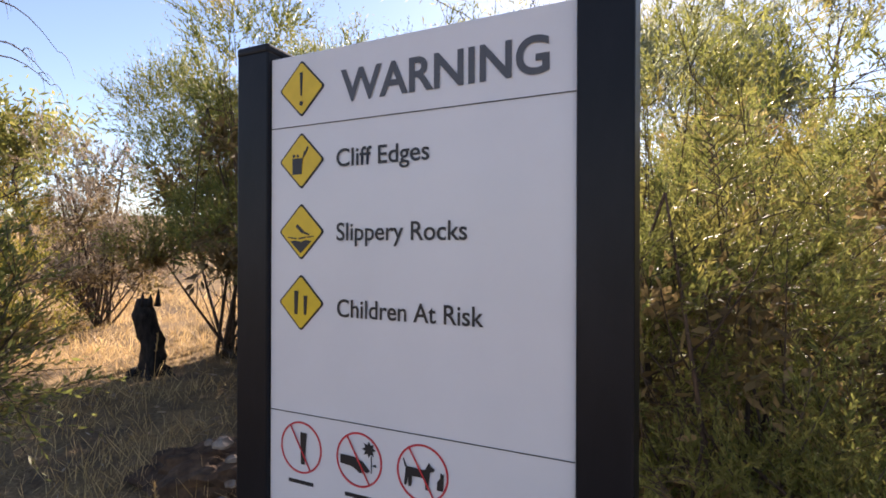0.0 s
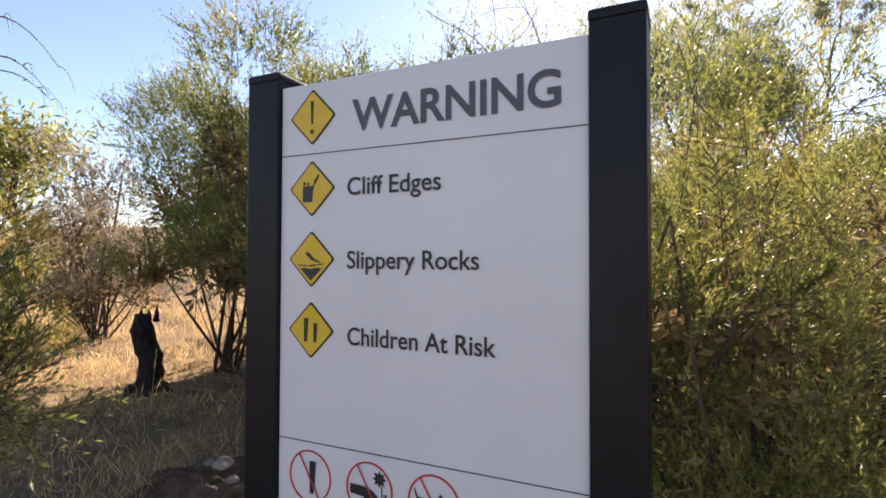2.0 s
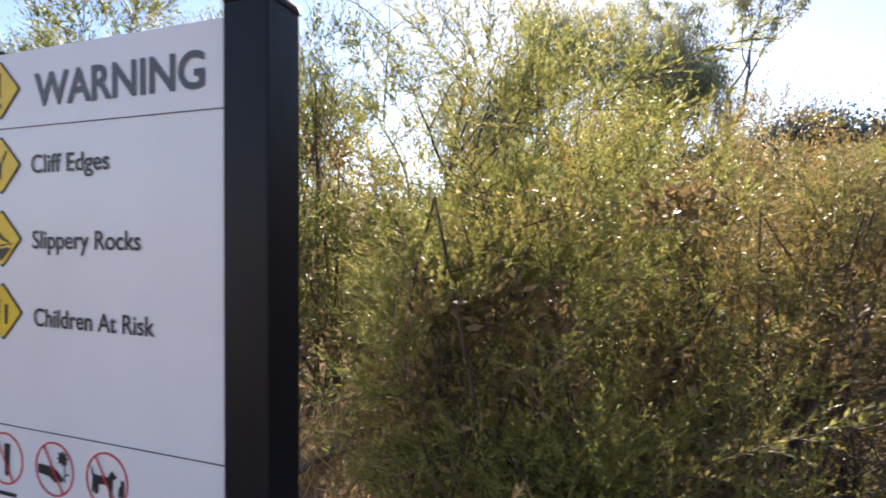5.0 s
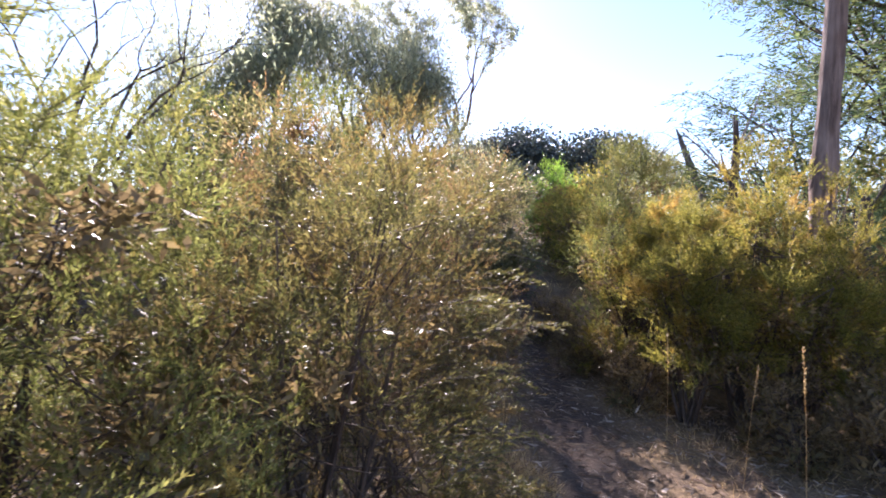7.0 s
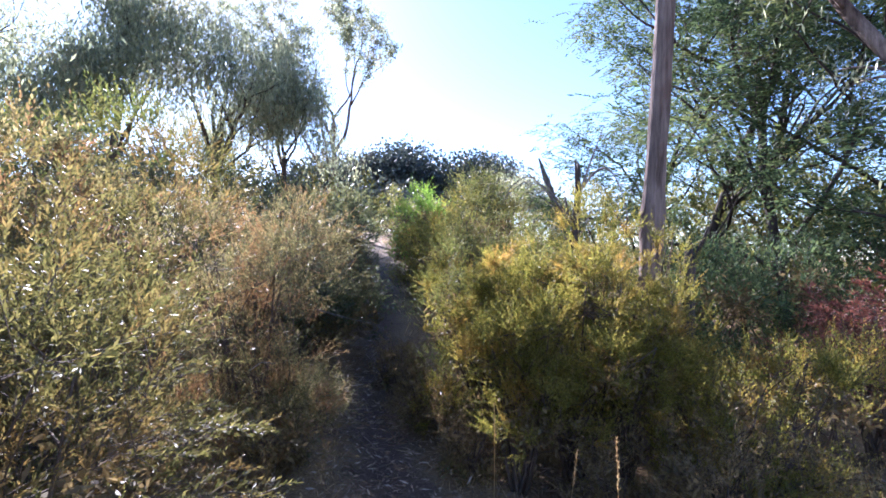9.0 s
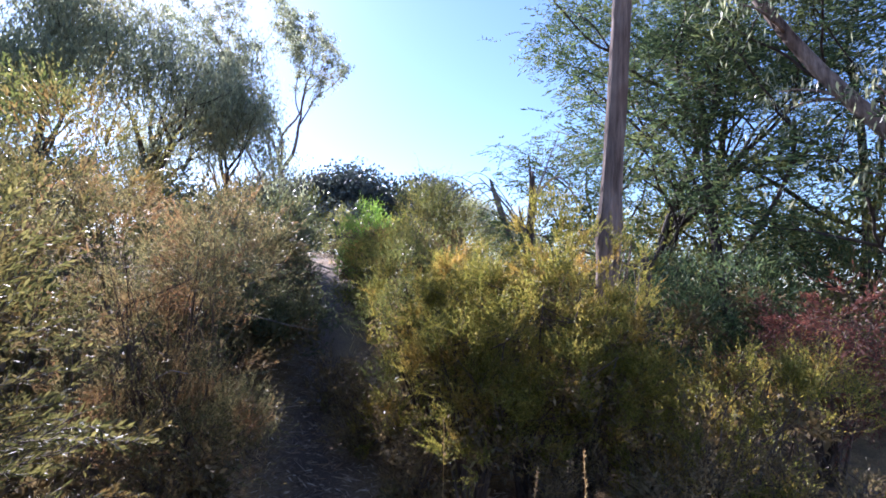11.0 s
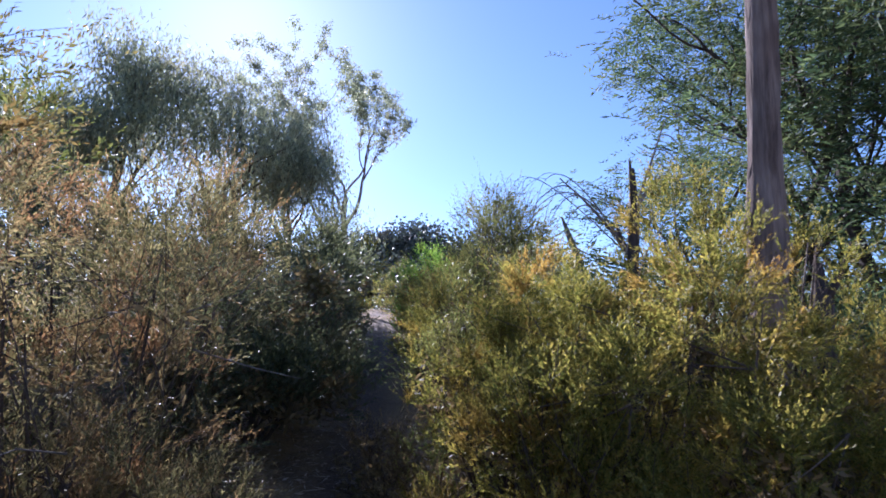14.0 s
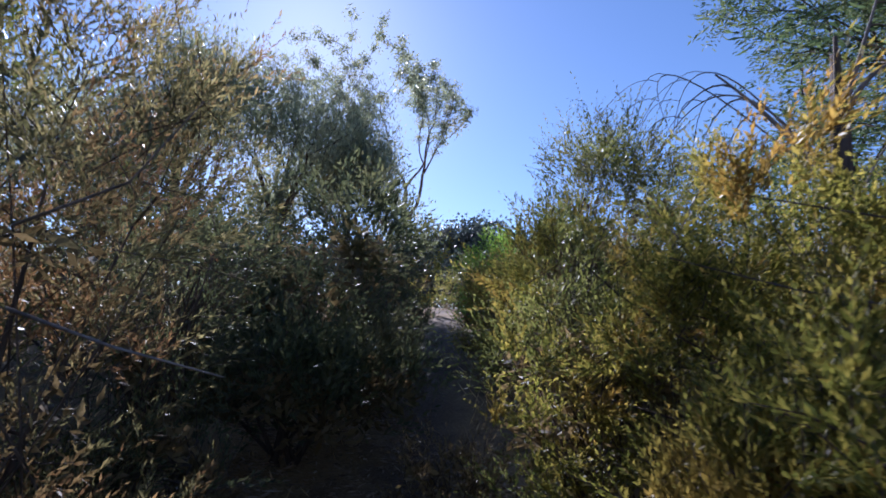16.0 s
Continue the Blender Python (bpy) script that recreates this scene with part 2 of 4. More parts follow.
# ---- the lie of the land ----
TRACK = np.array([(-1.5, -1.0), (0.6, -0.5), (2.2, 0.3), (3.7, 1.35), (4.8, 2.7), (5.65, 4.1), (7.2, 6.2), (9.0, 8.6), (11.9, 12.4), (17.5, 20.0), (27, 34)])


def track_distance(x, y):
    best = np.full(np.shape(x), 1e9)
    for a, b in zip(TRACK[:-1], TRACK[1:]):
        d = b - a
        s = np.clip(((x - a[0]) * d[0] + (y - a[1]) * d[1]) / (d @ d), 0, 1)
        best = np.minimum(best, np.hypot(x - a[0] - s * d[0], y - a[1] - s * d[1]))
    return best


def soft(v, k):
    return np.log1p(np.exp(np.clip(v / k, -40, 40))) * k


def step(v):
    v = np.clip(v, 0, 1)
    return v * v * (3 - 2 * v)


def height(x, y):
    x, y = np.asarray(x, float), np.asarray(y, float)
    s = 0.25 * np.clip(x, -25, 200) + 0.97 * y
    h = 0.175 * (soft(s - 6.0, 0.9) - soft(s - 14.0, 1.5)) + 0.075 * (soft(s - 14.0, 2.0) - soft(s - 110, 10))
    h = h + 0.05 * soft(-x - 2.0, 1.0) * np.clip((y - 1) / 6, 0, 1) * np.exp(-np.clip(-x - 20, 0, None) / 20)
    h = h + 0.16 * np.exp(-((x - 2.5) ** 2 + (y - 0.3) ** 2) / 0.9)
    bank = step((y - 0.7) / 2.7) * step((2.0 - x) / 1.5)
    h = h + bank * 0.36
    h = h + 0.05 * np.sin(x * 0.9 + 0.4 * y) * np.sin(y * 0.7 - 0.3 * x)
    h = h - 0.05 * np.exp(-(track_distance(x, y) / 0.4) ** 2)
    return h


def ground_at(x, y):
    return float(height(x, y))


N = 241
u = np.linspace(-1, 1, N)
gx, gy = np.meshgrid(3 + 13 * u + np.sign(u) * np.abs(u) ** 7 * 2400, 4 + 13 * u + np.sign(u) * np.abs(u) ** 7 * 2400, indexing="ij")
rough_bits = np.array([noise.fractal(Vector((a * 2.3, b * 2.3, 0)), 1.0, 2.0, 4) for a, b in zip(gx.ravel(), gy.ravel())]).reshape(N, N)
gz = height(gx, gy) + 0.025 * rough_bits
i, j = np.meshgrid(np.arange(N - 1), np.arange(N - 1), indexing="ij")
ground_mesh = mesh_of("ground", np.stack([gx, gy, gz], -1).reshape(-1, 3),
                      np.stack([i * N + j, (i + 1) * N + j, (i + 1) * N + j + 1, i * N + j + 1], -1).reshape(-1, 4), GROUND, True)
worn = np.clip(1.25 - track_distance(gx, gy) / 0.5 + 0.35 * rough_bits, 0, 1)
layer = ground_mesh.attributes.new("track", "FLOAT", "POINT")
layer.data.foreach_set("value", worn.ravel().astype(np.float32))
tagged(new("ground", ground_mesh), "dry hillside soil with straw and a bare walking track", "ground", kind="structure")


# ---- warning sign ----
SIGN = thing("warning_sign", (-0.398, 1.2, ground_at(-0.08, 1.05) - 0.01), "white warning board with yellow hazard diamonds between two dark posts", "sign", turn=-25.5)
Z0 = SIGN.location.z
WIDE = 0.697


def block(x0, x1, y0, y1, z0, z1, bevel=0.0, segments=2):
    bm = bmesh.new()
    bmesh.ops.create_cube(bm, size=1)
    for v in bm.verts:
        v.co = Vector(((x0 + x1) / 2 + v.co.x * (x1 - x0), (y0 + y1) / 2 + v.co.y * (y1 - y0), (z0 + z1) / 2 + v.co.z * (z1 - z0)))
    if bevel:
        bmesh.ops.bevel(bm, geom=bm.edges[:], offset=bevel, segments=segments, affect="EDGES", profile=0.5)
    return bm


def plate(outline, y, depth=0.0008, hole=None):
    """A thin print on the board, from an outline in the board's plane; hole: an inner outline."""
    bm = bmesh.new()
    front = [bm.verts.new((a, y - depth, b)) for a, b in outline]
    rear = [bm.verts.new((a, y, b)) for a, b in outline]
    n = len(outline)
    if hole:
        fi = [bm.verts.new((a, y - depth, b)) for a, b in hole]
        ri = [bm.verts.new((a, y, b)) for a, b in hole]
        for k in range(n):
            q = (k + 1) % n
            bm.faces.new((front[k], front[q], fi[q], fi[k]))
            bm.faces.new((fi[k], fi[q], ri[q], ri[k]))
            bm.faces.new((front[q], front[k], rear[k], rear[q]))
    else:
        bm.faces.new(front)
        for k in range(n):
            q = (k + 1) % n
            bm.faces.new((front[q], front[k], rear[k], rear[q]))
    bmesh.ops.recalc_face_normals(bm, faces=bm.faces[:])
    return bm


def ring_points(cx, cz, r, n=40):
    return [(cx + r * math.cos(2 * math.pi * k / n), cz + r * math.sin(2 * math.pi * k / n)) for k in range(n)]


def diamond_points(cx, cz, r, corner=0.13, n=5):
    pts = []
    for q in range(4):
        a = math.pi / 2 * q
        tip = r * (1 - corner)
        c = r * corner * 0.75
        for k in range(n):
            t = a + math.pi / 4 * (2 * k / (n - 1) - 1)
            pts.append((cx + tip * 0.985 * math.cos(a) + c * math.cos(t), cz + tip * 0.985 * math.sin(a) + c * math.sin(t)))
    return pts


def bar(x0, z0, x1, z1, w0, w1):
    d = Vector((x1 - x0, z1 - z0)).normalized()
    nx, nz = -d.y, d.x
    return [(x0 + nx * w0 / 2, z0 + nz * w0 / 2), (x0 - nx * w0 / 2, z0 - nz * w0 / 2), (x1 - nx * w1 / 2, z1 - nz * w1 / 2), (x1 + nx * w1 / 2, z1 + nz * w1 / 2)]


def lettering(body, x0, x1, base, cap, mat, bold):
    cu = bpy.data.curves.new("lettering", "FONT")
    cu.body, cu.size, cu.offset, cu.extrude = body, 1.0, bold, 0.0
    tmp = bpy.data.objects.new("lettering", cu)
    me = bpy.data.meshes.new_from_object(tmp)
    co = np.zeros(len(me.vertices) * 3, dtype=np.float32)
    me.vertices.foreach_get("co", co)
    co = co.reshape(-1, 3)
    caps = 0.70
    out = np.zeros_like(co)
    out[:, 0] = x0 + (co[:, 0] - co[:, 0].min()) / (co[:, 0].max() - co[:, 0].min()) * (x1 - x0)
    out[:, 1] = -0.0022
    out[:, 2] = base - Z0 + co[:, 1] / caps * cap
    me.vertices.foreach_set("co", out.ravel())
    me.update()
    me.materials.clear()
    me.materials.append(mat)
    bpy.data.objects.remove(tmp)
    return put("lettering", me, SIGN)


board = part("panel", block(0.001, WIDE - 0.001, 0, 0.03, 0.62 - Z0, 2.014 - Z0, 0.0015, 1), PANEL, SIGN, "white sheet panel with fine black rules")
for x0, x1 in ((-0.094, 0.0), (WIDE, WIDE + 0.094)):
    post = part("post", block(x0, x1, -0.012, 0.082, -0.25, 2.034 - Z0, 0.004), POST, SIGN, "dark powder-coated square steel post")
    part("cap", block(x0 - 0.002, x1 + 0.002, -0.014, 0.084, 2.030 - Z0, 2.052 - Z0, 0.007, 3), POST, post)
for z in (1.854, 1.214):
    part("rule", plate([(0.002, z - 0.0009 - Z0), (WIDE - 0.002, z - 0.0009 - Z0), (WIDE - 0.002, z + 0.0009 - Z0), (0.002, z + 0.0009 - Z0)], -0.001), INK, SIGN)
lettering("WARNING", 0.198, 0.648, 1.895, 0.0665, GREY_INK, 0.022)
lettering("Cliff Edges", 0.187, 0.411, 1.757, 0.0375, INK, 0.012)
lettering("Slippery Rocks", 0.188, 0.492, 1.599, 0.0375, INK, 0.012)
lettering("Children At Risk", 0.190, 0.526, 1.436, 0.0375, INK, 0.012)
for k, cz in enumerate((1.9365, 1.776, 1.6185, 1.461)):
    cx, cz = 0.0915, cz - Z0
    border = part("hazard_diamond", plate(diamond_points(cx, cz, 0.064), -0.001), INK, SIGN, "yellow hazard diamond with a black rim")
    part("face", plate(diamond_points(cx, cz, 0.0585), -0.0022), YELLOW, border)
    marks = [[bar(cx, cz + 0.036, cx, cz - 0.016, 0.0085, 0.004), ring_points(cx, cz - 0.033, 0.0052, 14)],
             [[(cx - 0.024, cz - 0.03), (cx + 0.002, cz - 0.03), (cx + 0.003, cz - 0.01), (cx + 0.006, cz + 0.006), (cx - 0.024, cz + 0.006)], ring_points(cx - 0.02, cz + 0.0115, 0.004, 8), ring_points(cx - 0.009, cz + 0.011, 0.0035, 8),
              bar(cx + 0.006, cz + 0.006, cx + 0.010, cz + 0.020, 0.003, 0.003), bar(cx + 0.010, cz + 0.012, cx + 0.019, cz + 0.030, 0.004, 0.004)],
             [[(cx - 0.030, cz - 0.021), (cx, cz - 0.048), (cx + 0.030, cz - 0.021), (cx + 0.016, cz - 0.0185), (cx, cz - 0.022), (cx - 0.016, cz - 0.0195)], bar(cx - 0.012, cz + 0.014, cx + 0.006, cz - 0.001, 0.008, 0.008), bar(cx + 0.004, cz, cx + 0.024, cz - 0.007, 0.005, 0.004),
              bar(cx - 0.036, cz - 0.0125, cx - 0.012, cz - 0.0155, 0.002, 0.0035), bar(cx - 0.006, cz - 0.0155, cx + 0.014, cz - 0.0125, 0.0035, 0.0035), bar(cx + 0.018, cz - 0.0125, cx + 0.036, cz - 0.0105, 0.003, 0.002)],
             [bar(cx - 0.012, cz + 0.026, cx - 0.013, cz - 0.026, 0.012, 0.008), bar(cx + 0.014, cz + 0.016, cx + 0.013, cz - 0.026, 0.010, 0.007)]][k]
    for outline in marks:
        part("symbol", plate(outline, -0.0034), INK, border)
for k, cx in enumerate((0.0925, 0.247, 0.397)):
    cz = 1.139 - Z0
    ring = part("prohibition_ring", plate(ring_points(cx, cz, 0.0575), -0.001, hole=ring_points(cx, cz, 0.0535)), RED, SIGN, "red prohibition ring with a slash")
    part("slash", plate(bar(cx - 0.028, cz + 0.047, cx + 0.028, cz - 0.047, 0.0035, 0.0035), -0.0034), RED, ring)
    star = [(cx + 0.026 + r * math.cos(q * math.pi / 8), cz + 0.026 + r * math.sin(q * math.pi / 8)) for q, r in enumerate((0.017, 0.0095) * 8)]
    marks = [[bar(cx + 0.008, cz + 0.034, cx + 0.006, cz - 0.036, 0.017, 0.010)],
             [[(cx - 0.046, cz + 0.006), (cx - 0.010, cz + 0.005), (cx + 0.010, cz - 0.002), (cx + 0.028, cz - 0.018), (cx + 0.022, cz - 0.024), (cx + 0.006, cz - 0.016), (cx + 0.010, cz - 0.026), (cx + 0.002, cz - 0.026), (cx - 0.014, cz - 0.016), (cx - 0.046, cz - 0.013)],
              star, bar(cx + 0.032, cz + 0.014, cx + 0.032, cz - 0.022, 0.002, 0.002), [(cx + 0.033, cz - 0.006), (cx + 0.043, cz - 0.002), (cx + 0.044, cz - 0.008)]],
             [[(cx - 0.036, cz + 0.009), (cx + 0.006, cz + 0.008), (cx + 0.013, cz + 0.019), (cx + 0.016, cz + 0.024), (cx + 0.018, cz + 0.019), (cx + 0.028, cz + 0.013), (cx + 0.026, cz + 0.008), (cx + 0.018, cz + 0.006), (cx + 0.014, cz - 0.030), (cx + 0.008, cz - 0.030),
               (cx + 0.007, cz - 0.008), (cx - 0.022, cz - 0.008), (cx - 0.024, cz - 0.029), (cx - 0.030, cz - 0.029), (cx - 0.031, cz - 0.010), (cx - 0.035, cz - 0.028), (cx - 0.040, cz - 0.028)], bar(cx - 0.036, cz + 0.008, cx - 0.042, cz + 0.024, 0.004, 0.002),
              [(cx + 0.033, cz - 0.026), (cx + 0.034, cz - 0.010), (cx + 0.040, cz - 0.002), (cx + 0.041, cz + 0.009), (cx + 0.044, cz + 0.006), (cx + 0.048, cz + 0.007), (cx + 0.047, cz - 0.026)]]][k]
    for outline in marks:
        part("symbol", plate(outline, -0.0022), INK, ring)
for k, cx in enumerate((0.0925, 0.247, 0.397, 0.55)):
    part("small_print", plate(bar(cx - 0.035, 1.062 - Z0, cx + 0.035, 1.062 - Z0, 0.008, 0.008), -0.001), INK, SIGN)


# ---- shrubs ----
def lobes_of(rng, r, h, lumps, low=0.3):
    """Rounded masses that make up a shrub's outline, as centres and radii."""
    rows = [(0, 0, h * 0.52, r * 0.72, r * 0.72, h * 0.40)]
    for k in range(lumps):
        a = 2 * math.pi * (k + rng.random()) / lumps
        d = r * rng.uniform(0.40, 0.72)
        s = r * rng.uniform(0.26, 0.46)
        z = h * rng.uniform(low, 0.88)
        tall = s * rng.uniform(1.0, 1.6)
        rows.append((d * math.cos(a), d * math.sin(a), min(z, h - tall * 0.8), s, s, tall))
    if low < 0.2:
        for k in range(9):
            a = 2 * math.pi * (k + rng.random()) / 9
            s = r * rng.uniform(0.26, 0.38)
            rows.append((r * 0.7 * math.cos(a), r * 0.7 * math.sin(a), h * rng.uniform(0.10, 0.24), s, s, max(0.18, h * 0.14)))
    return np.array(rows)


def shrub(name, x, y, r, h, leaf, label, seed, shoots=2200, leaves=22, leaf_len=0.034, leaf_wide=0.0075, shoot=0.34, lumps=9,
          up=0.8, low=0.14, fill=2600, bare=0.0, stems=11, spread=0.5, squash=1.0, long_shoots=40, sprays=8, spray_way=None, spray_len=0.8, twigs=380, fan=7, thin=0.0, group="shrubs along the track"):
    rng = np.random.default_rng(seed)
    z = ground_at(x, y)
    e = thing(name, (x, y, z - 0.03), label, "shrub", group, turn=float(rng.uniform(0, 360)) if squash == 1.0 else 0.0)
    lob = lobes_of(rng, r, h, lumps, low)
    lob[:, 1] *= squash
    lob[:, 4] *= squash
    area = (lob[:, 3] * lob[:, 5]) ** 0.9
    area[0] *= 0.35

    def sample(n, r0, r1):
        pick = rng.choice(len(lob), n, p=area / area.sum())
        d = unit(rng.normal(size=(n, 3)))
        d[:, 2] = np.where(d[:, 2] < -0.35, -d[:, 2], d[:, 2])
        p = lob[pick, :3] + d * lob[pick, 3:] * rng.uniform(r0, r1, (n, 1))
        keep = p[:, 2] > bare + 0.06
        return p[keep], d[keep]

    # fine leafy shoots
    root, out = sample(shoots // fan, 0.60, 1.0)
    main = unit(out * 0.75 + np.array([0, 0, up]) + rng.normal(size=(len(root), 3)) * 0.35)
    keep = (root[:, 2] > 0.46 * h) | (rng.random(len(root)) > thin)
    root, main = root[keep], main[keep]
    root, main = root.repeat(fan, 0), main.repeat(fan, 0)
    n = len(root)
    way = unit(main + rng.normal(size=(n, 3)) * 0.44)
    root = root + main * rng.uniform(0, 0.55, (n, 1)) * shoot + rng.normal(size=(n, 3)) * 0.012
    ln = shoot * rng.uniform(0.55, 1.25, n) * np.where(rng.random(n) < long_shoots / max(n, 1), 1.7, 1.0)
    bend = rng.normal(size=(n, 3)) * 0.12 + np.array([0, 0, -0.03])
    s = (np.arange(leaves) + 0.5) / leaves * 0.9 + 0.1
    p = root[:, None] + (way[:, None] * s[None, :, None] + bend[:, None] * s[None, :, None] ** 2) * ln[:, None, None]
    side = unit(np.cross(way[:, None].repeat(leaves, 1), rng.normal(size=(n, leaves, 3))))
    ld = unit(way[:, None] + side * 0.62)
    # arching sprays with side shoots
    if sprays:
        ext = []
        for k in range(sprays):
            s0, o = sample(1, 0.5, 0.8)
            if not len(s0):
                continue
            if spray_way is None:
                d = unit(o[0] * np.array([1, 1, 0.4]) + np.array([0, 0, 0.55]))
            else:
                a = radians(spray_way) + rng.normal() * 0.45
                s0[0][:2] = np.array([math.cos(a), math.sin(a)]) * r * rng.uniform(0.35, 0.75)
                s0[0][2] = h * rng.uniform(0.15, 0.75)
                d = unit(np.array([math.cos(a), math.sin(a), rng.uniform(0.05, 0.6)]))
            l = spray_len * rng.uniform(0.6, 1.2)
            for q in range(16):
                f = 0.2 + 0.8 * q / 15
                at = s0[0] + d * l * f + np.array([0, 0, -0.22 * l * f * f])
                sd = unit(np.cross(d, np.array([0, 0, 1]))) * (1 if q % 2 else -1)
                ext.append((at, unit(d * 0.9 + sd * 0.75 + rng.normal(size=3) * 0.2), l * 0.34 * (1.15 - 0.7 * f)))
            ext.append((s0[0], d, l * 1.02))
        more = [np.array([e[k] for e in ext]) for k in range(3)]
        root, way, ln = np.concatenate([root, more[0]]), np.concatenate([way, more[1]]), np.concatenate([ln, more[2]])
        bend = np.concatenate([bend, np.tile((0, 0, -0.2), (len(ext), 1))])
        n = len(root)
        p = root[:, None] + (way[:, None] * s[None, :, None] + bend[:, None] * s[None, :, None] ** 2) * ln[:, None, None]
        side = unit(np.cross(way[:, None].repeat(leaves, 1), rng.normal(size=(n, leaves, 3))))
        ld = unit(way[:, None] + side * 0.62)
    crown = Bag()
    size = leaf_len * rng.uniform(0.6, 1.3, (n, leaves)) * (1.15 - 0.5 * s[None])
    crown.leaves(p.reshape(-1, 3), ld.reshape(-1, 3), size.ravel(), size.ravel() * leaf_wide / leaf_len, rng)
    put("crown", crown.mesh("crown", leaf), e)
    # stems, side branches and the twig of every third shoot
    wood = Bag()
    for k in range(stems):
        a = 2 * math.pi * (k + rng.random()) / stems
        foot = np.array([0.10 * r * math.cos(a), 0.10 * r * math.sin(a) * squash, -0.02])
        to = lob[rng.integers(len(lob)), :3] + rng.normal(size=3) * 0.1 * r
        to[2] = min(to[2] + 0.15 * h, h * 0.9)
        mid = foot * (1 - spread) + to * spread
        mid[2] = to[2] * 0.42 + rng.uniform(-0.05, 0.1)
        mid[:2] *= rng.uniform(0.7, 1.25)
        stem = Bag() if group != "shrubs on the hillside" else wood
        stem.tube(bezier(foot, mid, to, 7), np.linspace(0.012 + 0.009 * r, 0.004, 7), 5)
        if stem is not wood:
            put("stem", stem.mesh("stem", BARK_TWIG, True), e)
        for q in range(7):
            at = bezier(foot, mid, to, 9)[rng.integers(2, 9)]
            end, _ = sample(1, 0.6, 0.95)
            if len(end):
                wood.tube(bezier(at, (at + end[0]) / 2 + rng.normal(size=3) * 0.08 + np.array([0, 0, -0.04]), end[0], 5), np.linspace(0.006, 0.002, 5), 3)
    some = rng.random(n) < min(1.0, twigs / max(n, 1))
    if sprays:
        some[-17 * sprays:] = True
    for a, w, b, l in zip(root[some], way[some], bend[some], ln[some]):
        wood.tube(np.stack([a - w * l * 0.2, a + w * l * 0.45 + b * l * 0.2, a + w * l * 0.9 + b * l * 0.81]), (0.0022, 0.0017, 0.0008), 3)
    tagged(put("twig_mass", wood.mesh("twig_mass", BARK_TWIG), e, "fine brown twigs"), kind="stuff")
    # dry leaves and short dead twigs within
    if fill:
        root, out = sample(int(fill * 0.75), 0.05, 0.74)
        under = root[:, 2] < 0.74 * h
        root, out = root[under], out[under]
        inner = Bag()
        inner.leaves(root, out + rng.normal(size=(len(root), 3)), min(leaf_len, 0.048) * rng.uniform(1.6, 3.2, len(root)), min(leaf_len, 0.048) * rng.uniform(0.5, 1.1, len(root)), rng)
        tagged(put("inner_foliage", inner.mesh("inner_foliage", LEAF_INNER), e, "dry brown inner leaves"), kind="stuff")
    return e


GREEN_LABEL = "dense fine-leaved olive-green shrub with wispy upright shoots"
YELLOW_LABEL = "rounded yellow-green heath shrub with rusty tips beside the track"
NEAR = dict(leaves=21, leaf_len=0.028, leaf_wide=0.0066, shoot=0.25, thin=0.6)
FINE = dict(leaves=20, leaf_len=0.026, leaf_wide=0.0078, shoot=0.18, thin=0.6, fan=15)
MID = dict(thin=0.7, leaves=13, leaf_len=0.036, leaf_wide=0.011, shoot=0.30)
shrub("shrub", 1.3, 2.35, 1.08, 2.3, LEAF_GREEN, "large dense olive-green shrub behind the warning sign", 11, 6400, fill=12000, lumps=18, sprays=24, **dict(NEAR, shoot=0.22, thin=0.4))
shrub("shrub", 0.95, 1.75, 0.5, 1.95, LEAF_GREEN, "olive-green shrub with wispy shoots beside the sign", 61, 2600, fill=3500, lumps=10, sprays=12, spray_len=0.4, **dict(NEAR, shoot=0.2, thin=0.2))
shrub("shrub", 2.48, 2.35, 0.78, 2.0, LEAF_PALE, "pale feathery shrub arching over the track's edge", 12, 3600, up=0.7, fill=2500, lumps=14, long_shoots=160, sprays=26, spray_way=-20, spray_len=0.55, squash=0.999, **dict(NEAR, thin=0.93))
rusty = shrub("shrub", 4.48, 4.5, 0.88, 2.3, LEAF_RUSTY, "tall twiggy grey-brown shrub with rusty flower tips", 13, 4800, up=1.0, fill=2200, lumps=17, sprays=6, spray_len=0.5, low=0.15, bare=0.12, **dict(NEAR, thin=0.0))
for ends in (((4.72, 3.85, 1.56), (4.9, 3.6, 1.5), (5.03, 3.44, 1.47)), ((4.72, 4.0, 1.72), (4.9, 3.85, 1.82), (5.0, 3.74, 1.99)), ((4.3, 3.7, 1.2), (4.15, 3.6, 1.25), (4.0, 3.5, 1.22))):
    whip = Bag()
    whip.tube([rusty.matrix_basis.inverted() @ Vector(q) for q in ends], (0.004, 0.0028, 0.0012), 5)
    put("bare_twig", whip.mesh("bare_twig", BARK_DEAD), rusty, "bare grey twig")
shrub("shrub", 6.75, 2.6, 1.05, 2.1, LEAF_YELLOW, YELLOW_LABEL, 14, 8200, fill=7000, lumps=19, up=0.8, sprays=0, low=0.2, **dict(FINE, thin=0.5))
shrub("shrub", 6.15, 2.8, 0.52, 1.6, LEAF_YELLOW, YELLOW_LABEL, 63, 2600, fill=900, lumps=9, up=0.9, sprays=0, low=0.2, **dict(FINE, thin=0.15))
shrub("shrub", 7.15, 1.35, 0.75, 1.65, LEAF_YELLOW, YELLOW_LABEL, 40, 3400, fill=4000, lumps=11, up=0.8, sprays=0, **FINE)
shrub("shrub", 6.85, 3.75, 0.82, 1.8, LEAF_YELLOW, YELLOW_LABEL, 15, 4400, fill=4500, lumps=12, sprays=0, **dict(FINE, thin=0.4))
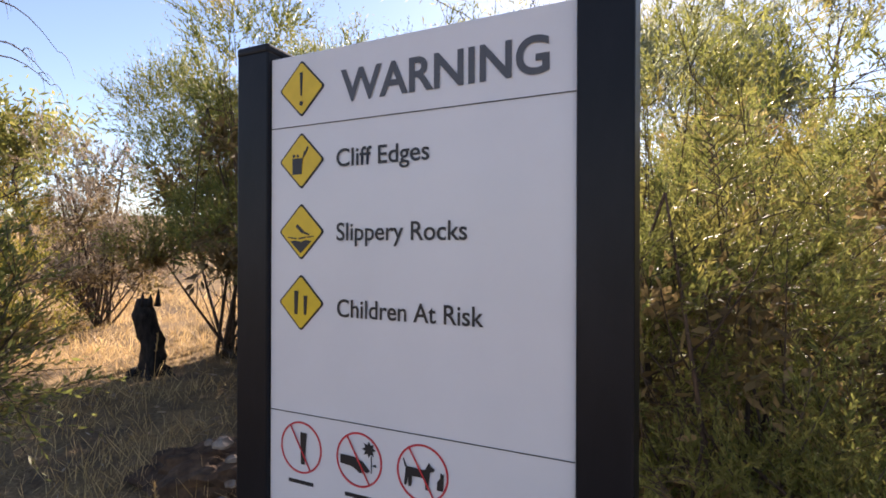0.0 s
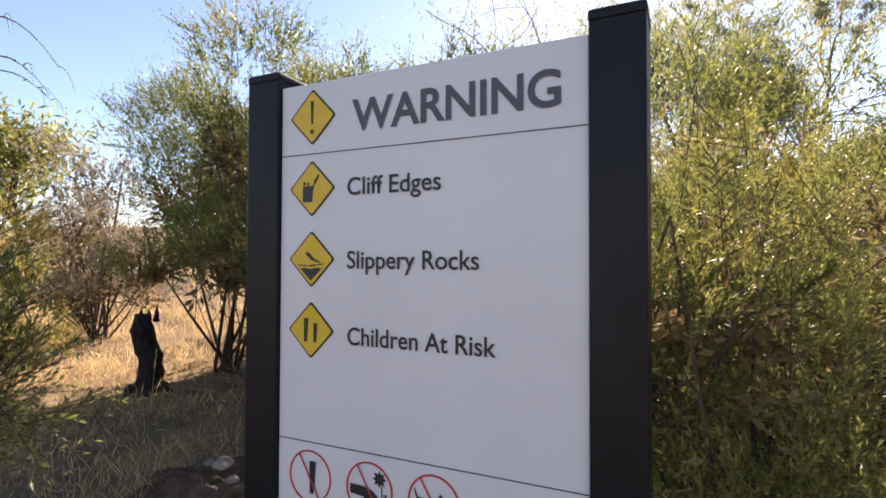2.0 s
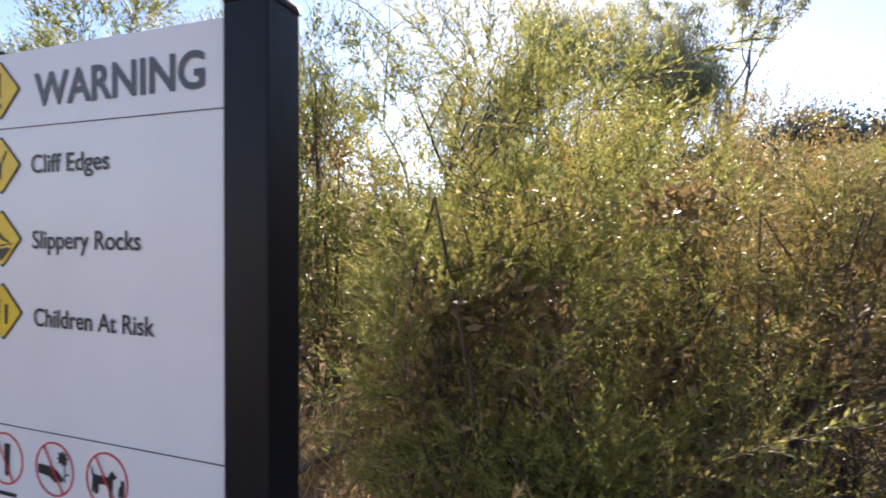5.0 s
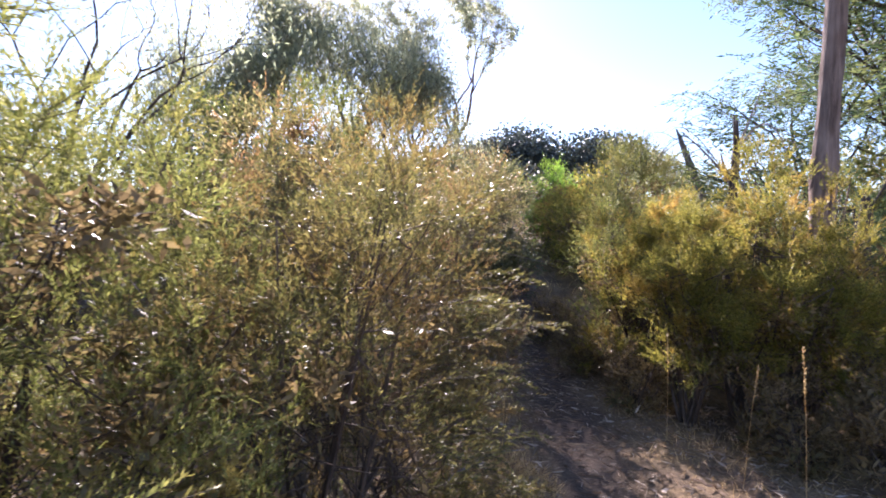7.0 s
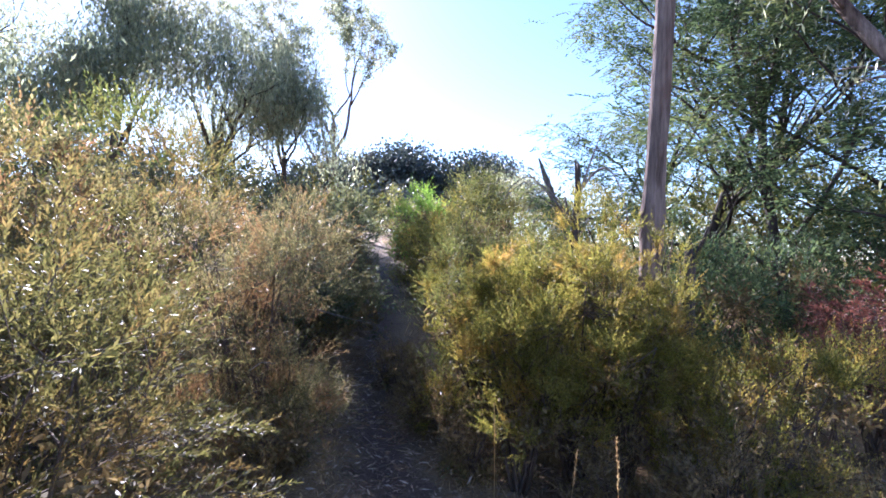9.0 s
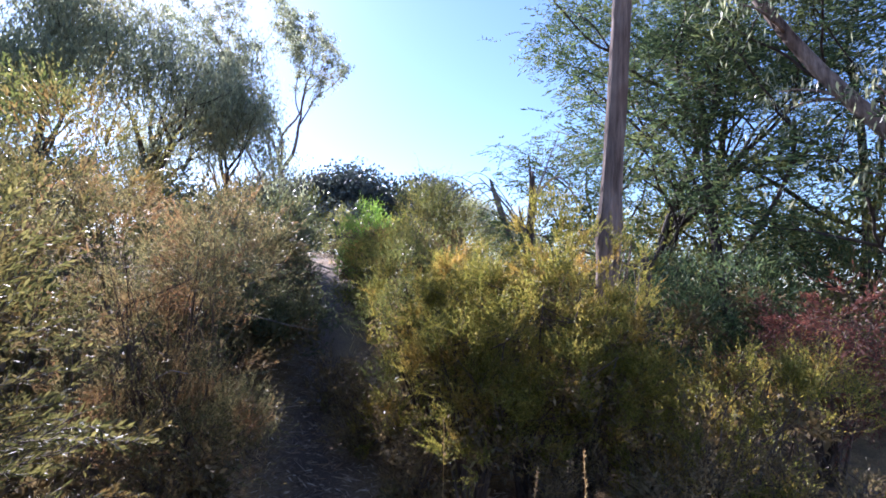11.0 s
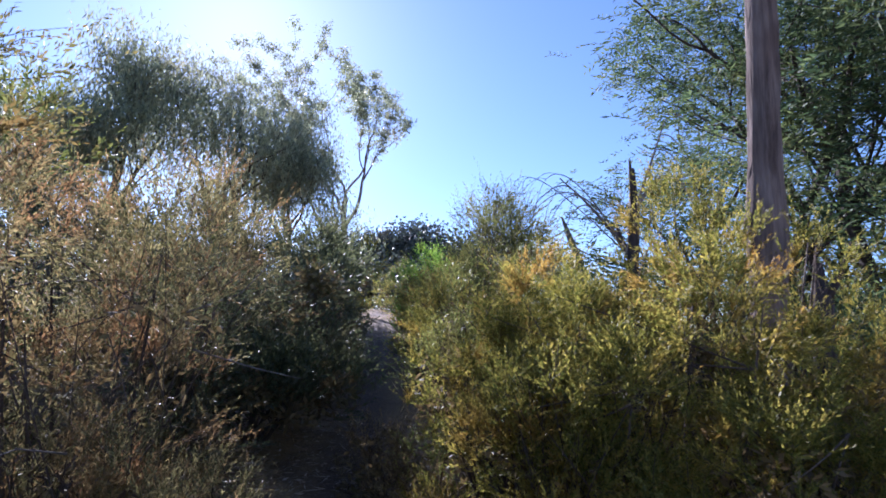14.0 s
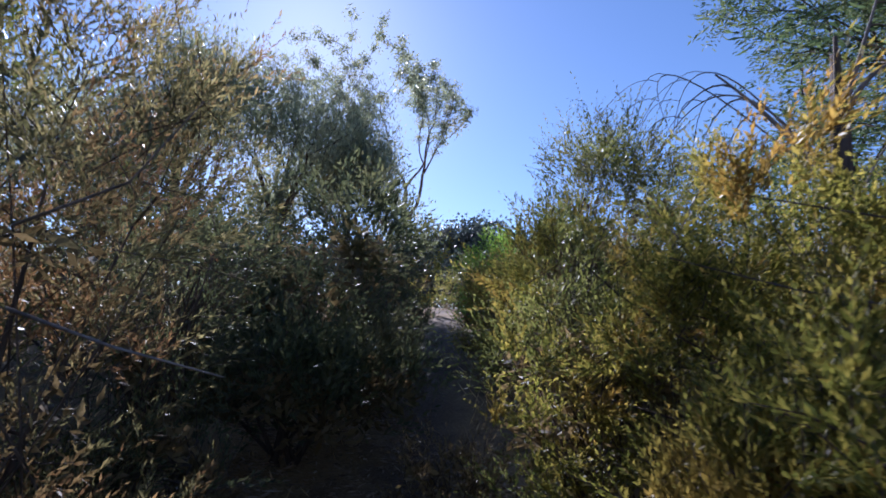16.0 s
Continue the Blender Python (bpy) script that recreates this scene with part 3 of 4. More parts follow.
shrub("shrub", 2.95, 2.35, 0.42, 0.95, LEAF_PALE, "low pale shrub with arching sprays at the track's edge", 47, 600, fill=500, lumps=6, stems=6, sprays=20, spray_way=-25, spray_len=0.45, squash=0.999, **dict(NEAR, thin=0.5))
shrub("shrub", 7.2, 2.35, 0.72, 2.65, LEAF_YELLOW, "upright yellow-green shrub in front of a gum trunk", 48, 5200, fill=4000, up=1.1, lumps=12, sprays=0, **dict(FINE, leaves=20, leaf_len=0.024, leaf_wide=0.0075))
shrub("shrub", 3.15, 4.3, 0.9, 2.75, LEAF_PALE, "pale feathery shrub arching over the track's edge", 51, 3600, fill=5000, sprays=0, **MID)
shrub("shrub", 7.3, 4.35, 0.75, 1.95, LEAF_GREEN, YELLOW_LABEL, 16, 2600, fill=4000, up=1.0, lumps=11, sprays=0, **MID)
shrub("shrub", 7.9, 4.95, 0.62, 3.2, LEAF_GREEN, "tall pointed green shrub beside the track", 17, 3800, fill=4500, up=1.1, lumps=15, sprays=0, **MID)
shrub("shrub", 9.3, 3.9, 1.1, 1.9, LEAF_GREEN, GREEN_LABEL, 18, 1500, fill=2500, sprays=0, **MID)
shrub("shrub", 8.3, 1.2, 0.9, 1.3, LEAF_YELLOW, YELLOW_LABEL, 19, 1300, fill=2500, sprays=0, **MID)
SLENDER = dict(leaves=15, leaf_len=0.036, leaf_wide=0.0105, shoot=0.25, sprays=0, twigs=250)
FAR = dict(leaves=9, leaf_len=0.073, leaf_wide=0.0245, shoot=0.38, sprays=0, twigs=250)
shrub("shrub", 6.45, 7.0, 1.15, 2.6, LEAF_SHADED, "dark shaded shrub above the track", 20, 2600, fill=5000, **FAR)
shrub("shrub", 3.3, 6.2, 1.1, 2.6, LEAF_RUSTY, "tall twiggy grey-brown shrub with rusty flower tips", 49, 2600, fill=2600, **FAR)
shrub("shrub", 12.6, 11.5, 0.75, 2.75, LEAF_BRIGHT, "bright fresh-green shrub further up the track", 21, 1500, fill=2500, **FAR)
shrub("shrub", 10.3, 7.9, 1.0, 2.0, LEAF_YELLOW, GREEN_LABEL, 22, 1200, fill=1800, **FAR)
shrub("shrub", 11.4, 5.6, 1.3, 2.0, LEAF_GREEN, GREEN_LABEL, 23, 1000, fill=1800, **FAR)
shrub("shrub", 10.2, 6.0, 1.0, 2.0, LEAF_GREEN, GREEN_LABEL, 54, 1000, fill=4000, **FAR)
shrub("shrub", 12.6, 8.2, 1.2, 2.4, LEAF_OLIVE, GREEN_LABEL, 55, 1000, fill=4000, **FAR)
shrub("shrub", 3.3, 7.6, 1.4, 3.2, LEAF_OLIVE, GREEN_LABEL, 26, 1500, fill=2500, **FAR)
shrub("shrub", 2.4, 9.3, 1.3, 2.9, LEAF_OLIVE, GREEN_LABEL, 52, 900, fill=1800, **FAR)
shrub("shrub", 5.0, 10.0, 1.3, 2.6, LEAF_SHADED, GREEN_LABEL, 53, 900, fill=1800, **FAR)
shrub("shrub", 0.05, 4.1, 1.0, 2.75, LEAF_OLIVE, GREEN_LABEL, 27, 3000, fill=3500, **SLENDER)
shrub("shrub", -1.15, 4.4, 1.05, 2.95, LEAF_OLIVE, "tall leaning shrub with bare lower stems over dry grass", 28, 5000, fill=8000, low=0.24, bare=0.32, lumps=13, stems=9, **SLENDER)
shrub("shrub", -0.9, 6.7, 1.2, 3.5, LEAF_OLIVE, GREEN_LABEL, 62, 3200, fill=7000, lumps=14, **FAR)
shrub("shrub", -2.35, 5.6, 1.15, 2.85, LEAF_OLIVE, "tall bushy green shrub behind a charred stump", 29, 5600, fill=13000, low=0.25, bare=0.42, lumps=16, **SLENDER)
shrub("shrub", -4.5, 6.8, 0.85, 2.7, LEAF_GREY, "dry grey-brown shrub with bare upright stems", 30, 2200, fill=3000, bare=0.4, stems=16, **SLENDER)
shrub("shrub", -5.2, 7.6, 0.8, 1.8, LEAF_GREY, "dry grey-brown shrub with bare upright stems", 31, 1500, fill=1500, bare=0.4, stems=16, **SLENDER)
shrub("shrub", -1.62, 1.5, 0.3, 1.5, LEAF_GREEN, "slender yellow-green shrub on the dry slope", 32, 420, fill=200, up=0.7, bare=0.75, low=0.45, **MID)
shrub("shrub", 5.2, 5.8, 0.55, 1.9, LEAF_SHADED, "dark shaded shrub above the track", 41, 1800, fill=3500, **MID)
shrub("shrub", 8.0, 8.4, 0.75, 2.1, LEAF_SHADED, "dark shaded shrub above the track", 42, 1500, fill=3000, **MID)
shrub("shrub", 10.6, 2.8, 1.1, 2.5, LEAF_WATTLE, GREEN_LABEL, 43, 1500, fill=2500, **FAR)
shrub("shrub", 12.0, 1.3, 1.2, 2.7, LEAF_WATTLE, GREEN_LABEL, 44, 1500, fill=2500, **FAR)
shrub("shrub", -4.1, 4.6, 0.6, 1.6, LEAF_YELLOW, GREEN_LABEL, 33, 1600, fill=2000, **SLENDER)
shrub("shrub", 9.3, 10.6, 0.7, 1.9, LEAF_SHADED, "dark shaded shrub above the track", 45, 1200, fill=2200, **FAR)
shrub("shrub", 10.9, 9.2, 0.8, 1.8, LEAF_YELLOW, YELLOW_LABEL, 46, 1200, fill=2200, **FAR)
red = shrub("dead_shrub", 9.7, 0.75, 0.95, 1.95, LEAF_RED, "dead shrub with drooping rust-red foliage and bare branches", 39, 1100, 14, leaf_len=0.06, leaf_wide=0.013, shoot=0.4, up=-0.9, fill=600, stems=16, low=0.45, bare=0.5, group="")

LOW = dict(twigs=120, leaves=12, leaf_len=0.034, leaf_wide=0.009, shoot=0.2, lumps=7, stems=6, fill=900, sprays=0, group="undergrowth by the track")
for k, (x, y, r, h) in enumerate(((6.1, 3.3, 0.38, 0.6), (6.1, 1.9, 0.4, 0.55), (6.3, 1.25, 0.5, 0.85), (6.75, 0.6, 0.5, 0.8), (7.25, 0.2, 0.5, 0.8), (6.4, 4.3, 0.35, 0.6), (4.1, 3.75, 0.3, 0.5), (4.75, 4.5, 0.3, 0.55), (7.0, 5.4, 0.4, 0.7))):
    shrub("undergrowth", x, y, r, h, LEAF_INNER, "low dry brown undergrowth beside the track", 300 + k, 420, **LOW)

# shrubs further off, a few grown and then repeated
BACK = dict(leaves=6, leaf_len=0.12, leaf_wide=0.042, shoot=0.42, sprays=0, fill=900, stems=4, lumps=8, twigs=40, group="shrubs on the hillside")
KINDS = [shrub("shrub", x, y, r, h, leaf, GREEN_LABEL, 200 + k, 460, **BACK) for k, (x, y, r, h, leaf) in enumerate((
    (8.6, 12.9, 1.6, 2.7, LEAF_SHADED), (5.6, 12.4, 1.7, 2.9, LEAF_GREEN), (14.2, 10.6, 1.6, 2.3, LEAF_YELLOW), (17.6, 14.4, 1.8, 2.6, LEAF_GREEN), (1.9, 11.0, 1.7, 3.2, LEAF_GREEN), (13.2, 2.8, 1.4, 2.1, LEAF_SHADED)))]
rng = np.random.default_rng(5)
planted = [(o.location.x, o.location.y) for o in KINDS]
tries = 0
while len(planted) < 42 and tries < 4000:
    tries += 1
    x, y = rng.uniform(-4, 27), rng.uniform(-4, 29)
    if track_distance(np.array(x), np.array(y)) < (1.6 if y < 13.5 else 0.4) or math.hypot(x - 3, y - 1) < 8.5 or (x < -1 and y < 17) or y < -0.4 * x + 2:
        continue
    if min(math.hypot(x - q[0], y - q[1]) for q in planted) < 2.3:
        continue
    planted.append((x, y))
    f = rng.uniform(0.75, 1.2)
    copy_thing(KINDS[rng.integers(len(KINDS))], pose(x, y, ground_at(x, y) - 0.05, 0, 0, rng.uniform(0, 360)) @ Matrix.Diagonal((f, f, f * rng.uniform(0.85, 1.1), 1)))

# taller scrub under the wattle trees
for k, (x, y, f) in enumerate(((15.2, 3.2, 1.35), (16.6, 1.6, 1.45), (14.4, 0.6, 1.3), (17.4, 5.2, 1.4), (19.6, 6.4, 1.5), (15.6, -1.2, 1.4), (19.0, 2.6, 1.6))):
    copy_thing(KINDS[(1, 3, 4)[k % 3]], pose(x, y, ground_at(x, y) - 0.05, 0, 0, 67 * k) @ Matrix.Diagonal((f, f, f * 1.05, 1)))


# ---- trees ----
def tree_thing(name, x, y, label, seed, tall, girth, leaf, wood_mat, fork=0.4, limbs=4, reach=0.35, clump=0.7, per=70, leaf_len=0.16,
               leaf_wide=0.035, droop=0.7, lean=(0, 0), depth=3, rise=0.75, flat=0.7, category="tree", sides=7, wobble=0.13, low_limb=3, rugged=False, frond=0.0):
    rng = np.random.default_rng(seed)
    e = thing(name, (x, y, ground_at(x, y) - 0.05), label, category)
    wood, ends = Bag(), []

    def grow(p, d, length, r, level):
        m = 6
        pts = [p]
        for k in range(m):
            d = unit(d + rng.normal(size=3) * (wobble if level == 0 else 0.15) + np.array([0, 0, 0.05 * rise]))
            pts.append(pts[-1] + d * length / m)
        pts = np.array(pts)
        if rugged and level == 0:
            k = np.linspace(0, m, 60)
            fine = np.stack([np.interp(k, np.arange(m + 1), pts[:, c]) for c in range(3)], -1)
            rad = np.interp(k, (0, m), (r, r * 0.72)) * (1 + 0.22 * np.exp(-((fine[:, 2] - 2.55) / 0.28) ** 2) + 0.16 * np.exp(-fine[:, 2] / 1.2))
            q = np.arange(26)
            wood.tube(fine, rad, 26, 0.035, rng)
            ring = wood.v[-1][:60 * 26].reshape(60, 26, 3)
            ridge = 1 + 0.06 * np.sin(q * 2.3)[None] * np.cos(k * 0.8)[:, None] + 0.05 * np.sin(q * 4.7 + 1)[None]
            ring[:] = fine[:, None] + (ring - fine[:, None]) * ridge[:, :, None]
        else:
            wood.tube(pts, np.linspace(r, r * 0.6, m + 1), sides if level == 0 else 5 if level == 1 else 4)
        if level >= depth:
            ends.append(pts[-1])
            ends.append(pts[3])
            return
        if level >= 2 or level == depth - 1:
            ends.extend((pts[4], pts[6]))
        n = limbs if level == 0 else rng.integers(2, 4)
        for k in range(n):
            a = 2 * math.pi * (k + rng.random() * 0.7) / n
            w = unit(d * rise + np.array([math.cos(a), math.sin(a), rng.uniform(-0.1, 0.35)]) * rng.uniform(0.6, 1.0))
            start = pts[-1] if k < 2 else pts[rng.integers(low_limb if level == 0 else 3, m)]
            grow(start, w, length * rng.uniform(0.55, 0.8) if level else tall * reach * rng.uniform(0.75, 1.15), r * rng.uniform(0.36, 0.52), level + 1)

    grow(np.zeros(3), unit(np.array([lean[0], lean[1], 1.0])), tall * fork, girth / 2, 0)
    put("trunk", wood.mesh("trunk", wood_mat, True), e)
    ends_a = np.array(ends)
    n = len(ends_a) * per
    at = ends_a.repeat(per, 0) + rng.normal(size=(n, 3)) * clump * np.array([1, 1, flat]) * 0.5
    way = rng.normal(size=(n, 3)) * 0.7 + np.array([0, 0, -droop])
    if frond:
        # leaflets set along feathery, nearly level fronds
        each = 12
        f = n // each
        foot, axis = at[::each][:f], unit(rng.normal(size=(f, 3)) * np.array([1, 1, 0.25]) + np.array([0, 0, -droop]))
        s = (np.arange(each) + 0.5) / each
        side = unit(np.cross(axis, rng.normal(size=(f, 3)) * 0.3 + np.array([0, 0, 1])))
        at = (foot[:, None] + axis[:, None] * (s * frond)[None, :, None] - np.array([0, 0, 0.12]) * (s ** 2)[None, :, None]).reshape(-1, 3)
        way = (axis[:, None] * 0.7 + side[:, None] * np.where(np.arange(each) % 2, 1, -1)[None, :, None] + rng.normal(size=(f, each, 3)) * 0.15).reshape(-1, 3)
        n = len(at)
    crown = Bag()
    crown.leaves(at, way, leaf_len * rng.uniform(0.6, 1.3, n), leaf_wide * rng.uniform(0.7, 1.3, n), rng)
    put("crown", crown.mesh("crown", leaf), e)
    return e


GUM = "tall open-crowned gum tree with pale limbs on the ridge"
BIG = dict(depth=4, flat=0.8, clump=0.52, leaf_len=0.23, leaf_wide=0.075, wobble=0.07)
HAZY = dict(BIG, clump=0.8, flat=1.5, droop=1.5, leaf_len=0.24, leaf_wide=0.055, low_limb=1)
tree_thing("gum_tree", 20.9, 29.3, GUM, 51, 17.8, 0.5, LEAF_GUM, BARK_GUM, fork=0.36, limbs=6, reach=0.27, per=80, lean=(0.05, 0), rise=1.0, **dict(BIG, clump=0.36, leaf_len=0.2, leaf_wide=0.07))
tree_thing("gum_tree", 11.6, 24.0, "broad hazy gum tree against the sun", 52, 11.4, 0.5, LEAF_GUM, BARK_DARK, fork=0.45, limbs=8, reach=0.22, per=50, rise=1.1, **HAZY)
tree_thing("gum_tree", 7.4, 24.0, GUM, 53, 12.3, 0.4, LEAF_GUM, BARK_DARK, fork=0.45, limbs=7, reach=0.2, per=44, rise=1.2, **HAZY)
tree_thing("gum_tree", 14.6, 23.6, "broad hazy gum tree against the sun", 54, 9.6, 0.35, LEAF_GUM, BARK_DARK, fork=0.42, limbs=7, reach=0.22, per=46, rise=1.1, **HAZY)
tree_thing("gum_tree", 4.6, 21.5, "dark hazy gum tree on the ridge", 68, 7.6, 0.3, LEAF_GUM, BARK_DARK, fork=0.4, limbs=7, reach=0.25, per=50, rise=1.0, **HAZY)
SLIM = dict(clump=0.5, leaf_len=0.085, leaf_wide=0.019, fork=0.42, limbs=4, reach=0.28, rise=1.0, wobble=0.1)
SLIM_LABEL = "slender young gum tree with thin crooked limbs"
tree_thing("gum_tree", 0.7, 6.7, SLIM_LABEL, 55, 5.4, 0.09, LEAF_GUM, BARK_DARK, per=16, **SLIM)
tree_thing("gum_tree", 1.3, 5.9, SLIM_LABEL, 56, 5.2, 0.10, LEAF_GUM, BARK_DARK, per=16, **SLIM)
tree_thing("gum_tree", -2.2, 7.5, SLIM_LABEL, 57, 4.7, 0.09, LEAF_GUM, BARK_DARK, per=26, **SLIM)
tree_thing("gum_tree", -8.6, 10.9, "rounded green tree beyond the dry slope", 58, 4.7, 0.25, LEAF_GREEN, BARK_DARK, fork=0.35, limbs=4, reach=0.25, clump=0.9, per=80, leaf_len=0.2, leaf_wide=0.05)
tree_thing("gum_tree", 7.8, 2.48, "tall straight gum tree with peeling brown bark", 59, 13.0, 0.225, LEAF_GUM, BARK_GUM, fork=0.62, limbs=4, reach=0.2, low_limb=5, clump=0.8, per=80, leaf_len=0.15, leaf_wide=0.028, droop=1.3, lean=(0.01, -0.02), wobble=0.012, rugged=True)
WATTLE = "dark feathery wattle tree with layered fine foliage"
for (x, y, tall), seed in zip(((17.3, 6.9, 9.4), (14.6, 4.4, 11.6), (13.3, 2.2, 12.0), (12.4, -0.6, 10.5), (16.4, 0.6, 13.0), (18.0, 4.0, 12.6)), range(61, 67)):
    tree_thing("wattle_tree", x, y, WATTLE, seed, tall, 0.22, LEAF_WATTLE, BARK_DARK, fork=0.5, limbs=11, reach=0.22, clump=0.5, per=125 if x < 15 else 100, leaf_len=0.13, leaf_wide=0.03, droop=0.12, rise=0.7, flat=0.4, wobble=0.06, low_limb=1, frond=0.5)
tree_thing("gum_tree", 21.5, 13.6, "rounded green tree beyond the dry slope", 67, 5.0, 0.25, LEAF_GUM, BARK_DARK, fork=0.35, limbs=4, reach=0.25, clump=0.9, per=80, leaf_len=0.2, leaf_wide=0.05)


def snag(x, y, tall, girth, lean, label, seed, whips=0, ways=(2.4, 2.7, 3.1, -0.6), arcs=(), mat=None):
    rng = np.random.default_rng(seed)
    e = thing("dead_tree", (x, y, ground_at(x, y) - 0.05), label, "tree")
    w = Bag()
    k = np.linspace(0, 1, 9)[:, None]
    pts = k * tall * np.array([lean[0], lean[1], 1.0]) + rng.normal(size=(9, 3)) * 0.012
    rad = girth / 2 * np.linspace(1.1, 0.8, 9)
    rad[-1] *= 0.35
    w.tube(pts, rad, 9, 0.10, rng)
    for q in range(3):
        a = rng.uniform(0, 6.28)
        s = pts[-3 + q % 2]
        w.tube(bezier(s, s + np.array([0.12 * math.cos(a), 0.12 * math.sin(a), 0.15]), s + np.array([0.2 * math.cos(a), 0.2 * math.sin(a), 0.42]), 5), np.linspace(0.035, 0.01, 5), 5)
    put("trunk", w.mesh("trunk", mat or BARK_DEAD, True), e)
    if whips:
        b = Bag()
        for start, turn, c_out, c_up, e_out, e_up, thick in arcs:
            s, d = pts[start], np.array([math.cos(turn), math.sin(turn), 0])
            line = bezier(s, s + d * c_out + np.array([0, 0, c_up]), s + d * e_out + np.array([0, 0, e_up]), 16)
            b.tube(line, np.linspace(thick, thick * 0.25, 16), 5)
            for q in (9, 11, 13):
                t = line[q]
                b.tube(bezier(t, t + d * 0.16 + np.array([0, 0, 0.06]), t + d * 0.26 + rng.normal(size=3) * 0.06 + np.array([0, 0, -0.3]), 7), np.linspace(thick * 0.4, 0.002, 7), 3)
        for q in range(whips):
            a = rng.uniform(0, 6.28) if q > 3 else ways[q]
            l = rng.uniform(0.5, 1.1)
            s = pts[rng.integers(4, 8)]
            d = np.array([math.cos(a), math.sin(a), 0])
            line = bezier(s, s + d * l * 0.5 + np.array([0, 0, l * 1.2]), s + d * l * 1.25 + np.array([0, 0, l * rng.uniform(-0.1, 0.5)]), 10)
            b.tube(line, np.linspace(0.016, 0.004, 10), 4)
            for _ in range(3):
                t = line[rng.integers(4, 10)]
                dd = d * rng.uniform(0.1, 0.3) + rng.normal(size=3) * 0.1
                b.tube(bezier(t, t + dd * 0.6 + np.array([0, 0, 0.1]), t + dd + np.array([0, 0, -0.18]), 6), np.linspace(0.006, 0.002, 6), 3)
        put("branch", b.mesh("branch", BARK_DEAD), e, "arching bare grey branches")
    return e


snag(8.17, 3.6, 3.2, 0.125, (0.0, 0.0), "broken dead tree with arching bare branches", 71, 1, (2.4, 2.9, -0.4, -0.6),
     ((6, 2.49, 0.30, 0.42, 0.66, 0.68, 0.022), (6, 2.49, 1.25, 1.15, 0.92, 0.32, 0.006), (6, 2.49, 0.55, 0.98, 0.96, 0.24, 0.009), (6, 2.3, 0.75, 1.3, 0.85, 0.38, 0.007),
      (7, -0.65, 0.42, 0.85, 0.68, -0.3, 0.019), (7, -0.65, 0.10, 0.3, 0.3, 0.9, 0.02), (5, -0.8, 0.10, 0.5, 0.3, 0.75, 0.012)), BARK_DARK)
snag(8.35, 2.3, 2.4, 0.17, (0.03, 0.0), "dark broken tree stub beside a gum trunk", 74, mat=BARK_DARK)
snag(17.1, 8.5, 3.9, 0.2, (-0.43, 0.22), "leaning broken grey tree stub", 72)

snag(-6.0, 6.1, 4.6, 0.09, (0.02, 0.0), "thin dead grey tree with bare twigs", 73, 4, (0.2, -0.2, 0.5, 0.0))

# gum tree with one long limb reaching across
e = thing("gum_tree", (10.6, -2.4, ground_at(10.6, -2.4) - 0.05), "leaning gum tree with a long smooth curved limb", "tree")
rng = np.random.default_rng(77)
w, ends = Bag(), []
w.tube(bezier(np.zeros(3), np.array([0.0, 0.1, 1.2]), np.array([0.1, 0.4, 2.4]), 8), np.linspace(0.2, 0.16, 8), 9)
limb = bezier(np.array([0.1, 0.4, 2.4]), np.array([0.3, 2.6, 3.0]), np.array([0.2, 4.4, 6.6]), 12)
w.tube(limb, np.linspace(0.15, 0.07, 12), 8)
w.tube(bezier(np.array([0.1, 0.4, 2.4]), np.array([-0.2, 0.2, 4.6]), np.array([-0.6, -0.4, 7.0]), 9), np.linspace(0.13, 0.05, 9), 8)
for q in range(16):
    s = limb[rng.integers(3, 12)]
    t = s + np.array([rng.normal() * 0.5, rng.normal() * 0.5, rng.uniform(0.2, 1.0)])
    w.tube(bezier(s, (s + t) / 2 + np.array([0, 0, 0.2]), t, 5), np.linspace(0.03, 0.008, 5), 5)
    ends.append(t)
put("trunk", w.mesh("trunk", BARK_GUM, True), e)
ends = np.array(ends).repeat(90, 0)
crown = Bag()
crown.leaves(ends + rng.normal(size=ends.shape) * 0.28, rng.normal(size=ends.shape) * 0.4 + np.array([0, 0, -1.0]), 0.14 * rng.uniform(0.7, 1.3, len(ends)), 0.028, rng)
put("crown", crown.mesh("crown", LEAF_GUM), e)

# charred stump on the dry slope
rng = np.random.default_rng(81)
sx, sy = -2.7, 4.75
stump = thing("tree_stump", (sx, sy, ground_at(sx, sy) - 0.04), "charred black broken tree stump on dry grass", "stump")
w = Bag()
k = np.linspace(0, 1, 12)
w.tube(np.stack([0.05 * np.sin(k * 5) - 0.02 * k, 0.03 * np.cos(k * 4), k * 1.22], -1), np.interp(k, (0, 0.12, 0.35, 0.8, 1), (0.27, 0.20, 0.17, 0.16, 0.10)), 11, 0.11, rng)
for a in np.linspace(0, 6.28, 7)[:-1]:
    p0 = np.array([0.12 * math.cos(a), 0.12 * math.sin(a), 1.1])
    w.tube(np.stack([p0, p0 + (0.01, 0, 0.1), p0 + (0.01, 0.01, rng.uniform(0.16, 0.3))]), (0.05, 0.035, 0.006), 5)
    p0 = np.array([0.2 * math.cos(a), 0.2 * math.sin(a), 0.12])
    w.tube(np.stack([p0, p0 + (0.1 * math.cos(a), 0.1 * math.sin(a), -0.04), p0 + (0.24 * math.cos(a), 0.24 * math.sin(a), -0.12)]), (0.07, 0.05, 0.015), 5)
put("trunk", w.mesh("trunk", CHAR), stump)
stump.scale = (0.6, 0.6, 0.6)


